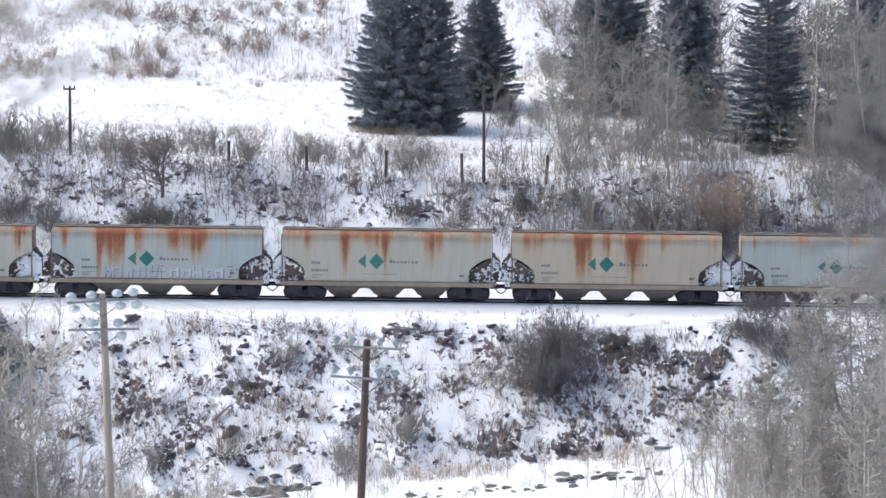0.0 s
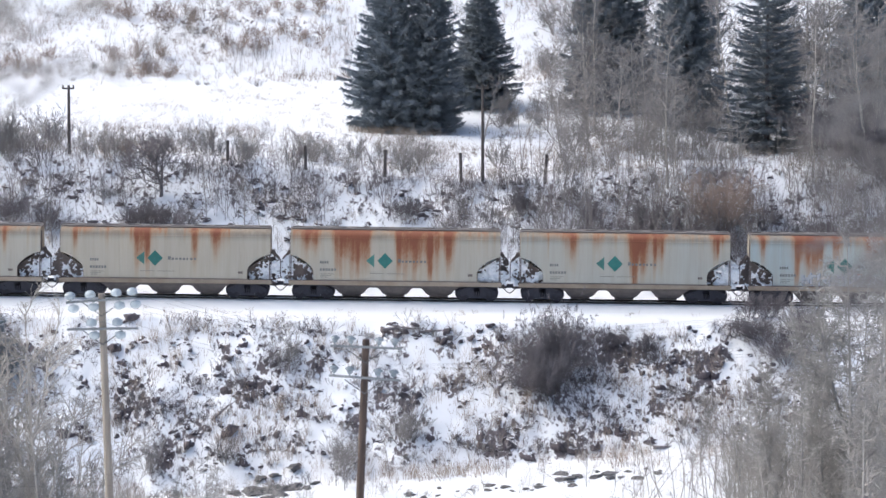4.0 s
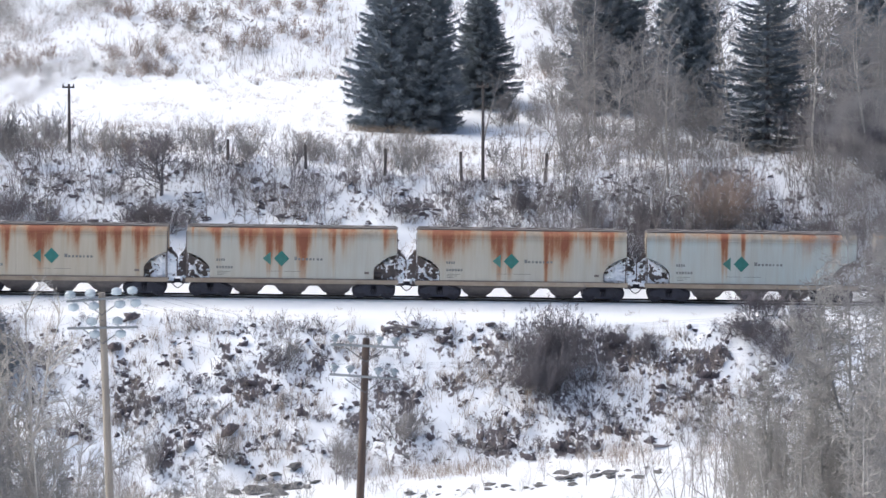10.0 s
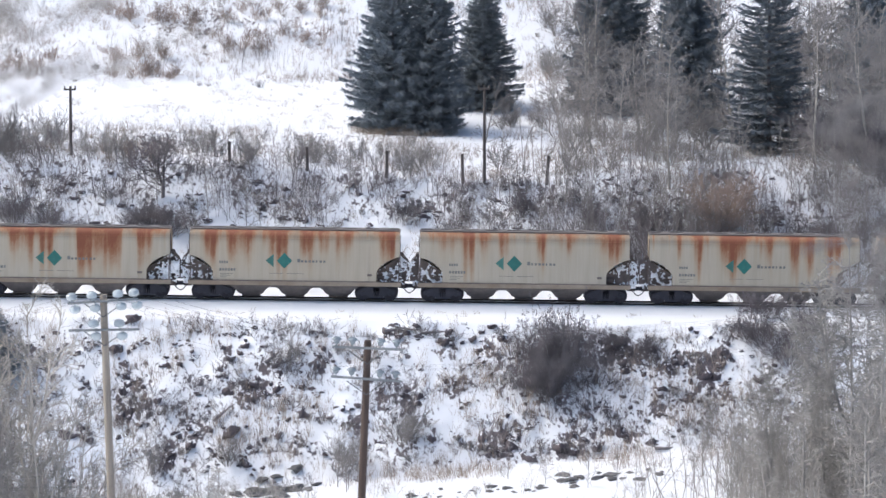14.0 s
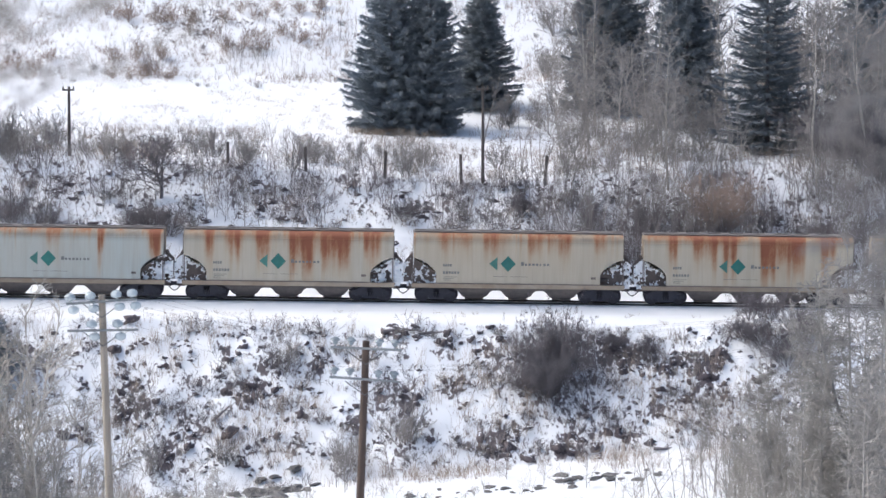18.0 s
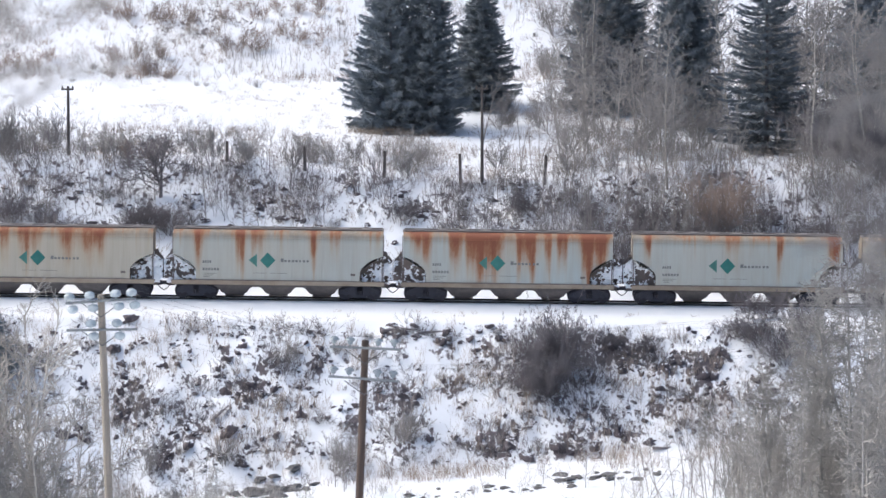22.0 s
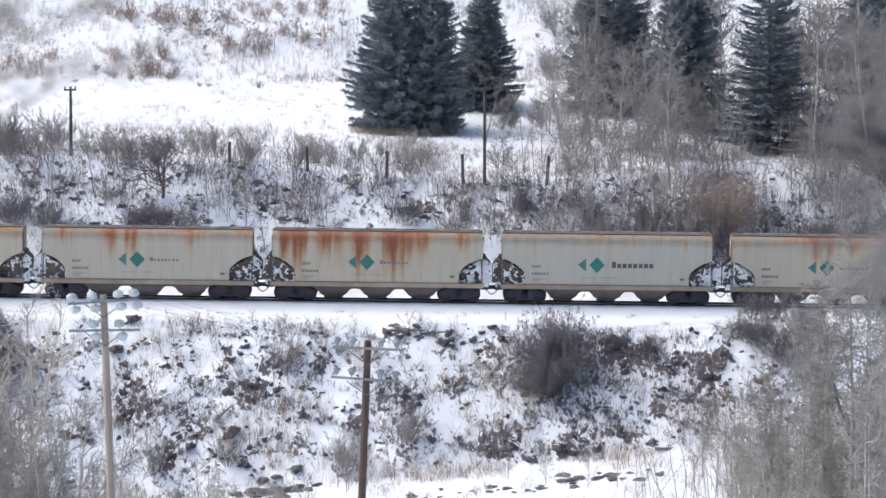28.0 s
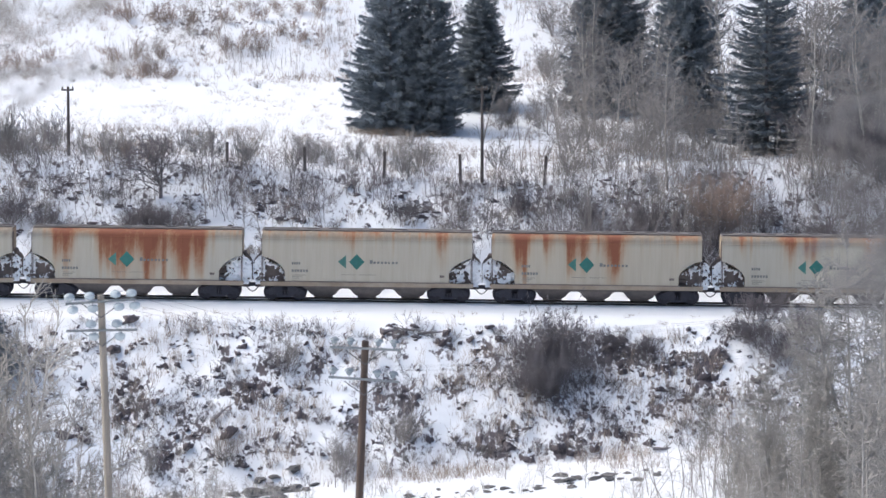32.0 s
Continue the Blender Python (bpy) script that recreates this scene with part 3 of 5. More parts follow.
CARS += [
    (0.1, [(0.14, 0.02, 0.6), (0.23, 0.035, 0.9), (0.39, 0.12, 0.6), (0.40, 0.04, 0.9), (0.56, 0.04, 0.5), (0.69, 0.04, 0.95), (0.76, 0.05, 0.7), (0.88, 0.07, 0.7)]),
    (0.1, [(0.13, 0.08, 0.4), (0.23, 0.05, 0.8), (0.31, 0.04, 0.5), (0.40, 0.04, 0.6), (0.58, 0.04, 0.75), (0.70, 0.08, 0.35), (0.91, 0.09, 0.7)]),
    (0.0, [(0.10, 0.06, 0.7), (0.24, 0.11, 0.7), (0.42, 0.08, 0.8), (0.56, 0.06, 0.7), (0.64, 0.04, 0.6), (0.73, 0.08, 0.5), (0.94, 0.06, 0.8)]),
    (0.1, [(0.14, 0.04, 0.7), (0.29, 0.10, 0.7), (0.41, 0.06, 0.8), (0.62, 0.11, 0.9), (0.72, 0.08, 0.8), (0.88, 0.06, 0.7)]),
    (0.0, [(0.20, 0.15, 0.3), (0.39, 0.10, 0.45), (0.58, 0.06, 0.5), (0.70, 0.10, 0.4), (0.89, 0.05, 0.5)]),
    (0.2, [(0.12, 0.04, 0.7), (0.24, 0.08, 0.6), (0.38, 0.06, 0.8), (0.57, 0.11, 0.9), (0.69, 0.06, 0.9), (0.76, 0.07, 0.8), (0.90, 0.07, 0.7)]),
    (0.7, [(0.07, 0.03, 0.5), (0.47, 0.05, 0.35), (0.70, 0.02, 0.7), (0.96, 0.05, 0.8)]),
    (0.8, [(0.09, 0.08, 0.6), (0.25, 0.05, 0.9), (0.32, 0.04, 0.9), (0.41, 0.12, 1.0), (0.59, 0.09, 0.9), (0.69, 0.03, 0.8), (0.76, 0.05, 0.7), (0.91, 0.11, 1.0)]),
    (0.6, [(0.12, 0.05, 0.5), (0.32, 0.03, 0.95), (0.40, 0.05, 0.5), (0.67, 0.03, 0.8), (0.77, 0.04, 0.4)]),
    (0.2, [(0.07, 0.06, 0.4), (0.29, 0.04, 0.6), (0.41, 0.09, 0.6), (0.59, 0.08, 0.6), (0.71, 0.11, 0.6)]),
]
CARS += [
    (0.2, [(0.40, 0.04, 0.65), (0.47, 0.03, 0.5), (0.59, 0.08, 0.35), (0.85, 0.05, 0.3)]),
    (0.45, []),
    (0.2, [(0.06, 0.05, 0.7), (0.13, 0.06, 0.75), (0.23, 0.05, 0.6), (0.29, 0.08, 0.5), (0.42, 0.08, 0.85), (0.59, 0.11, 0.8), (0.70, 0.10, 0.5), (0.91, 0.06, 0.4)]),
    (0.3, [(0.10, 0.03, 0.3), (0.32, 0.06, 0.5), (0.42, 0.06, 0.6), (0.70, 0.05, 0.3)]),
    (0.1, [(0.14, 0.07, 0.9), (0.27, 0.05, 0.5), (0.41, 0.10, 0.8), (0.58, 0.09, 0.9)]),
    (0.2, [(0.40, 0.10, 0.2), (0.86, 0.05, 0.5)]),
    (0.3, [(0.15, 0.10, 0.7), (0.34, 0.07, 0.8), (0.43, 0.10, 1.0), (0.57, 0.12, 1.0), (0.71, 0.10, 1.0), (0.80, 0.06, 0.8)]),
    (0.2, [(0.5, 0.10, 0.4), (0.8, 0.06, 0.5)]),
]


def travelled(t):
    """How far the train has come, in metres: it slows a little."""
    return 11.0866 * t + 0.00721 * t ** 2 - 0.00093627 * t ** 3 + 1.69539e-5 * t ** 4


def end_snow_meshes():
    """Six ragged snow covers for a car's end, for the left and the right end."""
    out = {}
    for sign in (-1, 1):
        for v in range(6):
            def inside(x, z, s=sign):
                a = abs(x)
                if z < 1.22:
                    return a > 5.0 and z > 0.98 and a < 7.1
                return 5.22 < a < 7.28 and z < (2.78 if a < 6.66 else 2.95 - (a - 6.66) * 0.8) and (a > 6.66 or a > half_length(z) + 0.04)
            x0, x1 = sorted((sign * 5.0, sign * 7.32))
            verts, faces = ragged(v * 2.3 + sign + 11, x0, x1, 1.0, 3.0, inside, -1.02, 0.26 - 0.09 * v)
            me = bpy.data.meshes.new("end_snow")
            me.from_pydata(verts, [], faces)
            me.polygons.foreach_set("use_smooth", [True] * len(me.polygons))
            me.materials.append(M_SNOW)
            out[sign, v] = me
    return out


def build_train():
    rnd = random.Random(5)
    covers = end_snow_meshes()
    cars = []
    for i, (tint, streaks) in enumerate(CARS):
        k = i - 3
        car = MODEL if i == 0 else copy_thing(MODEL, Matrix())
        if i == 0:
            for ob in [o for o in MODEL.children if o.name.startswith(("body.", "end_snow"))]:
                bpy.data.objects.remove(ob)
        cars.append((k, car))
    for (k, car), (tint, streaks) in zip(cars, CARS):
        body = new("body", body_mesh(streaks, tint, k + 10))
        body.parent = car
        for sign in (-1, 1):
            snow = new("end_snow", covers[sign, rnd.choice((0, 1, 1, 2, 2, 3, 4, 5))])
            snow.parent = car
            tagged(snow, "wind-packed snow clinging to the car end", kind="stuff")
        worn = max([s for _, _, s in streaks], default=0)
        hue = "pale blue-grey" if tint > 0.55 else "cream"
        text = "heavily rust-streaked" if worn > 0.85 else "lightly rust-streaked" if worn > 0.4 else "clean"
        tagged(car, f"{text} {hue} covered hopper railcar with green diamond", "hopper car", "hopper cars of the train")
        if k == 19:
            for ob in [o for o in car.children if o.name.startswith("wordmark")]:
                bpy.data.objects.remove(ob)
            for j in range(8):
                bm = box(bmesh.new(), 0.3 + j * 0.34, 0.3 + j * 0.34 + 0.25, -1.592, -1.584, 2.38, 2.76 if j == 0 else 2.66)
                part("wordmark_bar", bm, M_INK_DARK, car, "large dark bar of a painted word")
        if k == 0:
            r2 = random.Random(3)
            x = -3.4
            while x < 4.6:
                w, z = r2.uniform(0.40, 0.66), r2.uniform(1.31, 1.42)
                tall = r2.uniform(0.62, 0.86)
                bm, edge = bmesh.new(), bmesh.new()
                for k in range(r2.choice((3, 3, 4))):
                    lean, thick = r2.uniform(-0.16, 0.16), r2.uniform(0.10, 0.19)
                    if k < 2:
                        foot, low, high = x + k * (w - thick), z, z + tall * r2.uniform(0.8, 1.0)
                        quad = [(foot, low), (foot + thick, low), (foot + thick + lean, high), (foot + lean, high)]
                    else:
                        low = z + r2.uniform(0.05, tall - 0.2)
                        quad = [(x, low), (x + w, low + lean * 0.4), (x + w, low + lean * 0.4 + thick), (x, low + thick)]
                    y = -1.588 - 0.002 * k
                    prism(bm, quad, y - 0.0015, y)
                    if k == 0 or r2.random() < 0.75:
                        prism(edge, [(qx + 0.07, qz - 0.05) for qx, qz in quad], y + 0.0045, y + 0.0055)
                if r2.random() < 0.3:
                    red = box(bmesh.new(), x, x + 0.3, -1.600, -1.599, z + tall - 0.1, z + tall - 0.04)
                    part("graffiti_accent", red, M_TAG_RED, car, "red spray-painted bar")
                part("graffiti_shape", bm, M_TAG, car, "pale spray-painted bars")
                part("graffiti_shadow", edge, M_TAG_DARK, car, "blue-grey spray-painted shadow bars")
                x += w + r2.uniform(0.12, 0.26)
    return cars


TRAIN = build_train()


def motions():
    """The train runs to the right, its wheels roll."""
    steps = [i * 0.5 for i in range(65)]
    turns = [i / 15 for i in range(481)]
    for k, car in TRAIN:
        rows = []
        for t in steps:
            x = -18.2 + travelled(t) - LENGTH * k
            rows.append((t, SLOPE @ Matrix.Translation((x, 0, 0))))
        walk(car, rows)
        for wheel in [o for o in car.children_recursive if o.name.startswith("wheelset")]:
            x, y, z = wheel.location
            walk(wheel, [(t, Matrix.Translation((x, y, z)) @ Matrix.Rotation(travelled(t) / WHEEL_R, 4, "Y")) for t in turns])


# ---- plants ----
class Wood:
    """Collects tapered three-sided stems into one mesh."""

    def __init__(self):
        self.verts, self.faces = [], []

    def stem(self, points, r0, r1, sides=3):
        n = len(points)
        base = len(self.verts)
        for i, p in enumerate(points):
            d = points[min(i + 1, n - 1)] - points[max(i - 1, 0)]
            a = d.orthogonal().normalized()
            b = d.cross(a).normalized()
            r = r0 + (r1 - r0) * i / (n - 1)
            for k in range(sides):
                t = 2 * math.pi * k / sides
                self.verts.append(p + a * (r * math.cos(t)) + b * (r * math.sin(t)))
        for i in range(n - 1):
            for k in range(sides):
                m = (k + 1) % sides
                self.faces.append((base + i * sides + k, base + i * sides + m, base + (i + 1) * sides + m, base + (i + 1) * sides + k))

    def mesh(self, name, material):
        me = bpy.data.meshes.new(name)
        me.from_pydata(self.verts, [], self.faces)
        me.materials.append(material)
        return me


def crooked(rnd, start, way, length, bends, wander, lift):
    """A line that wanders and turns upwards."""
    points, d = [start.copy()], way.normalized()
    for _ in range(bends):
        d = (d + Vector((rnd.gauss(0, wander), rnd.gauss(0, wander), rnd.gauss(0, wander) + lift))).normalized()
        points.append(points[-1] + d * (length / bends))
    return points


def along(points, f):
    i = min(len(points) - 2, int(f * (len(points) - 1)))
    g = f * (len(points) - 1) - i
    return points[i].lerp(points[i + 1], g), (points[i + 1] - points[i]).normalized()


def side_way(rnd, d, angle):
    """A direction that leaves d by that angle."""
    a = d.orthogonal().normalized()
    a.rotate(Matrix.Rotation(rnd.uniform(0, 2 * math.pi), 3, d))
    return d * math.cos(angle) + a * math.sin(angle)


def fork(wood, rnd, points, counts, length, radius, tip, angle, wander, lift, low=0.25):
    """Branches, branchlets and twigs along a stem; counts says how many at each step."""
    for k in range(counts[0]):
        f = low + (1 - low) * (k + rnd.random()) / counts[0]
        p, d = along(points, min(0.999, f))
        w = side_way(rnd, d, angle * rnd.uniform(0.6, 1.3))
        reach = length * rnd.uniform(0.6, 1.2) * (1.15 - 0.6 * f)
        line = crooked(rnd, p, w, reach, 3 if len(counts) > 2 else 2 if len(counts) > 1 else 1, wander, lift)
        wood.stem(line, radius, tip)
        if len(counts) > 1:
            fork(wood, rnd, line, counts[1:], reach * 0.55, max(tip, radius * 0.55), tip, angle, wander, lift, 0.2)


LIBRARY = {}


def plant(kind, name, stems, crown, bark, twig_bark, crown_name="crown"):
    LIBRARY.setdefault(kind, []).append((name, stems.mesh("trunk", bark), crown.mesh(crown_name, twig_bark), crown_name))


def shrub(kind, name, seed, tall, spread, stems, counts, tip, bark, stem_r=0.02, angle=0.62, lift=0.06, wave=0.13, limb=0.38):
    rnd = random.Random(seed)
    trunk, crown = Wood(), Wood()
    for _ in range(stems):
        a = rnd.uniform(0, 2 * math.pi)
        lean = rnd.uniform(0.05, 1.0) ** 0.7 * spread
        way = Vector((math.cos(a) * lean, math.sin(a) * lean, 1.0))
        h = tall * rnd.uniform(0.6, 1.05) / max(0.6, way.normalized().z) * 0.9
        base = Vector((math.cos(a) * 0.12 * tall * lean * rnd.random(), math.sin(a) * 0.12 * tall * lean, -0.15))
        line = crooked(rnd, base, way, h, 5, 0.10, 0.02)
        trunk.stem(line, stem_r, tip)
        fork(crown, rnd, line, counts, tall * limb, stem_r * 0.5, tip, angle, wave, lift, 0.15)
    plant(kind, name, trunk, crown, bark, bark)


def aspen(kind, name, seed, tall, counts, limb, tip, bark, twig_bark, low=0.25, r=None, forked=False, limb_r=None, angle=0.95, wave=0.18):
    rnd = random.Random(seed)
    trunk, crown = Wood(), Wood()
    lines = [crooked(rnd, Vector((0, 0, -0.3)), Vector((rnd.gauss(0, 0.05), rnd.gauss(0, 0.05), 1)), tall, 9, 0.035, 0.02)]
    if forked:
        p, d = along(lines[0], 0.3)
        lines.append(crooked(rnd, p, side_way(rnd, d, 0.4), tall * 0.6, 7, 0.06, 0.05))
    for line in lines:
        trunk.stem(line, r or tall * 0.0085, tip * 1.5, 6)
        fork(crown, rnd, line, counts, limb, limb_r or tall * 0.003 + 0.006, tip, angle, wave, 0.06, low)
    plant(kind, name, trunk, crown, bark, twig_bark)


def spruce(kind, seed, tall, wide, tier=1.0, bushy=1.0, hang=1.0):
    """Tiers of drooping boughs that turn up at the tip, hung with fine sprigs."""
    rnd = random.Random(seed)
    trunk, crown = Wood(), Wood()
    trunk.stem([Vector((0, 0, -0.3)), Vector((0, 0, tall * 0.5)), Vector((0, 0, tall))], tall * 0.013, 0.02, 7)
    z = 0.3
    while z < tall - 0.15:
        f = z / tall
        reach = wide * (1 - f) ** 0.95 * (0.66 + 0.34 * min(1.0, f * 6)) + 0.12
        boughs = 7 + int(7 * (1 - f))
        turn = rnd.uniform(0, 6.28)
        for k in range(boughs):
            a = turn + 2 * math.pi * k / boughs + rnd.gauss(0, 0.2)
            far = reach * rnd.choice((0.6, 0.75, 0.9, 0.95, 1.0, 1.06, 1.22)) * rnd.uniform(0.9, 1.06)
            out = Vector((math.cos(a), math.sin(a), 0))
            droop = 0.20 * (1 - f) - 0.14 * f + rnd.gauss(0, 0.06)
            root = Vector((0, 0, z + rnd.gauss(0, 0.10)))
            line = [root + out * (far * g) + Vector((0, 0, far * (-droop * g + 0.15 * g ** 3))) for g in (0.0, 0.3, 0.6, 0.85, 1.0)]
            crown.stem(line, 0.02 + 0.02 * (1 - f), 0.012)
            n = max(8, int(far * 36 * bushy))
            for s in range(n):
                g = 0.12 + 0.88 * ((s + rnd.random()) / n) ** 0.7
                p, d = along(line, min(g, 0.999))
                side = Vector((-out.y, out.x, 0)) * rnd.choice((-1, 1))
                way = (d * rnd.uniform(0.3, 1.1) + side * rnd.uniform(0.0, 1.3) + Vector((0, 0, hang * rnd.uniform(-0.95, 0.35)))).normalized()
                size = (0.22 + 0.34 * (1 - g)) * rnd.uniform(0.5, 1.6) * (0.75 + 0.5 * (1 - f))
                crown.stem([p, p + way * size], 0.031, 0.011)
        z += (0.16 + 0.13 * (1 - f)) * tier
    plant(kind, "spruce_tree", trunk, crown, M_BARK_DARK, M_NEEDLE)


for s in range(5):
    shrub("brush", "bare_shrub", 20 + s, 2.0, 0.8, 11, (8, 5), 0.007, M_BARK)
for s in range(3):
    shrub("low", "bare_shrub", 40 + s, 0.9, 1.0, 10, (6, 4), 0.007, M_BARK)
for s in range(3):
    shrub("red", "red_brown_shrub", 50 + s, 1.3, 0.6, 7, (7, 4), 0.0055, M_BARK_RED, 0.011)
for s in range(2):
    shrub("dense", "dense_dark_shrub", 60 + s, 4.2, 1.25, 28, (9, 6, 4), 0.008, M_BARK_DARK, 0.03)
for s in range(2):
    shrub("big", "dense_dark_shrub", 65 + s, 3.6, 2.1, 34, (10, 6, 5), 0.0075, M_BARK_DARK, 0.022, 1.05, 0.02, 0.25, 0.25)
shrub("brown", "red_brown_shrub", 70, 4.0, 1.0, 24, (9, 7, 4), 0.0065, M_BARK_RED, 0.02)
for s in range(5):
    aspen("aspen", "bare_aspen_tree", 80 + s, 12.0, (22, 7, 5), 3.1, 0.0105, M_BARK_PALE, M_BARK, 0.12, forked=s % 2 == 1)
for s in range(3):
    aspen("sapling", "bare_sapling", 90 + s, 4.5, (16, 7), 1.2, 0.008, M_BARK, M_BARK, 0.12)
for s in range(4):
    aspen("valley", "bare_valley_tree", 100 + s, 12.0, (26, 8, 5), 2.0, 0.0085, M_BARK_GREY, M_BARK_GREY, 0.1, forked=s % 2 == 0, angle=1.15, wave=0.26)
for s in range(2):
    aspen("pale", "bare_aspen_tree", 104 + s, 12.0, (17, 6, 4), 3.0, 0.009, M_BARK_PALE, M_BARK_PALE, 0.15, forked=True, angle=0.7)
aspen("spreading", "spreading_bare_tree", 110, 3.6, (13, 7, 5), 3.0, 0.011, M_BARK_DARK, M_BARK_DARK, 0.16, 0.13, True, 0.045)
for s in range(3):
    aspen("willow", "bare_willow_tree", 112 + s, 7.5, (15, 7, 4), 3.2, 0.011, M_BARK_GREY, M_BARK, 0.08, forked=True, limb_r=0.03, angle=1.0, wave=0.30)
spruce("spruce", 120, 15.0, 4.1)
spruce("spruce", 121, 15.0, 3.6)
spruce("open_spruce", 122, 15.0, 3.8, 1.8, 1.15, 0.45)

COUNT = {}


def put(kind, x, y, scale=1.0, label="", group="", sink=0.0, wide=None, turn=None, which=None):
    """A plant of that kind at its place on the ground."""
    n = COUNT[kind] = COUNT.get(kind, -1) + 1
    models = LIBRARY[kind]
    name, stems, crown, crown_name = models[n % len(models) if which is None else which]
    root = new(name)
    w = scale if wide is None else wide
    root.matrix_world = Matrix.LocRotScale((x, y, height(x, y) - sink), Euler((0, 0, (n * 2.399) % 6.283 if turn is None else turn)), (w, w, scale))
    for part_name, me in (("trunk" if "shrub" not in name else "stem", stems), (crown_name, crown)):
        ob = new(part_name, me)
        ob.parent = root
    return tagged(root, label, "tree" if "tree" in name or "sapling" in name else "shrub", group)


def scatter(seed, n, x0, x1, y0, y1, keep=None):
    rnd = random.Random(seed)
    while n > 0:
        x, y = rnd.uniform(x0, x1), rnd.uniform(y0, y1)
        if keep is None or rnd.random() < keep(x, y):
            n -= 1
            yield x, y, rnd


def plant_all():
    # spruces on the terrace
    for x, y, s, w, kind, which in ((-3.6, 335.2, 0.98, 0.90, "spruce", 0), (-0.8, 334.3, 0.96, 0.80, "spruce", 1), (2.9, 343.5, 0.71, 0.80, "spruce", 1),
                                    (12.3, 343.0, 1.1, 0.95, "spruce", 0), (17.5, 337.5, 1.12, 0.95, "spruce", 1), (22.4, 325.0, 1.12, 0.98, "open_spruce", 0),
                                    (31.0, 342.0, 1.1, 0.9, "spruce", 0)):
        put(kind, x, y, s, "tall dark green spruce paled by haze on the snowy terrace", "spruces on the terrace", wide=w, which=which)
    put("spruce", -27.9, 287.5, 0.36, "small dark spruce paled by haze on the snowy embankment", wide=0.55)
    # brush along the crest of the cutting
    for x, y, r in scatter(1, 40, -33, 14, 316.3, 331, lambda x, y: (0.3 + 0.7 * (y < 322)) * (0.4 if x > -1 else 1.0)):
        put("brush", x, y, r.uniform(0.55, 1.1), "grey leafless shrub on the crest of the cutting", "shrubs along the crest")
    for x, y, r in scatter(2, 9, -32, -26.5, 316, 324):
        put("brush", x, y, r.uniform(1.0, 1.7), "tall grey leafless shrub on the crest", "shrubs along the crest")
    for x, y, r in scatter(22, 12, -24, -19.5, 316.2, 319):
        put("red", x, y, r.uniform(0.7, 1.1), "low brown leafless shrub on the crest")
    # the bank behind the line
    for x, y, r in scatter(3, 40, -32, 32, 307.8, 316):
        put("low", x, y, r.uniform(0.6, 1.4), "low leafless shrub on the snowy bank", "shrubs on the bank")
    for x, y, r in scatter(4, 75, -32, 32, 308, 315.8, lambda x, y: 0.35 if x < 2 else 1.0):
        put("sapling", x, y, r.uniform(0.4, 0.9), "slender bare sapling on the snowy bank", "saplings on the bank")
    put("spreading", -18.7, 313.4, 0.95, "spreading dark bare tree on the bank", wide=1.1)
    for x, y, s, w in ((-19.3, 310.6, 0.5, 0.5), (-20.6, 310.2, 0.36, 0.4), (-28.5, 310.8, 0.5, 0.55), (-26.0, 310.0, 0.42, 0.5), (-24.0, 309.6, 0.3, 0.4), (9.8, 311.5, 0.5, 0.4), (-2.5, 312.5, 0.36, 0.4)):
        put("dense", x, y, s, "low dense dark shrub on the bank", "dense shrubs on the bank", wide=w)
    for x, y, s in ((-15.55, 310.9, 1.05), (-13.0, 310.0, 0.9), (1.3, 309.2, 1.0), (-26.5, 311.5, 0.8), (9.3, 308.0, 1.0)):
        put("sapling", x, y, s, "slender bare sapling on the snowy bank", "saplings on the bank")
    for x, y, s in ((14.7, 347.0, 0.9), (15.6, 349.0, 1.0), (19.6, 346.0, 0.95), (20.6, 348.0, 1.0), (24.8, 345.0, 1.0), (27.0, 347.0, 1.05), (9.6, 349.0, 0.85)):
        put("aspen", x, y, s, "bare grey aspen behind the spruces", "aspens behind the spruces")
    put("sapling", 2.75, 326.0, 1.3, "slender bare sapling before the spruce", "saplings on the bank")
    put("dense", -18.0, 309.8, 0.5, "low dense dark shrub on the bank", "dense shrubs on the bank", wide=0.62)
    put("brown", 18.4, 310.4, 1.1, "dense red-brown leafless shrub behind the track", wide=0.95)
    put("dense", 13.6, 311.0, 0.55, "dense dark shrub on the bank", wide=0.45)
    put("dense", 5.2, 313.0, 0.42, "dense dark shrub on the bank", wide=0.5)
    # trees on the terrace to the right
    for x, y, r in scatter(5, 32, 6, 33, 313, 336, lambda x, y: 0.0 if 19.5 < x < 25 and y < 326 else 0.45 if 8 < x <= 19.5 else 1.0):
        put("aspen", x, y, r.uniform(0.45, 1.0) * (0.6 if x < 10 else 1.0), "bare grey aspen on the snowy terrace", "aspens on the terrace")
    for x, y, r in scatter(6, 10, 9, 34, 314, 332, lambda x, y: 0.0 if 19 < x < 26 and y < 326 else 1.0):
        put("brush", x, y, r.uniform(1.0, 1.8), "tall grey leafless shrub under the aspens", "shrubs under the aspens")
    for x, y, r in scatter(7, 6, 26, 35, 314, 330):
        put("dense", x, y, r.uniform(0.8, 1.2), "dense dark leafless thicket shrub", "thicket beside the line")
    for x, y, s in ((8.2, 323.0, 0.75), (10.2, 326.0, 0.95), (12.0, 322.0, 0.9), (13.6, 327.0, 1.05), (15.2, 324.0, 0.9), (9.0, 318.5, 0.5), (17.0, 321.0, 0.75), (13.4, 318.0, 0.6)):
        put("willow", x, y, s, "pale bare willow with arching branches on the terrace", "willows on the terrace")
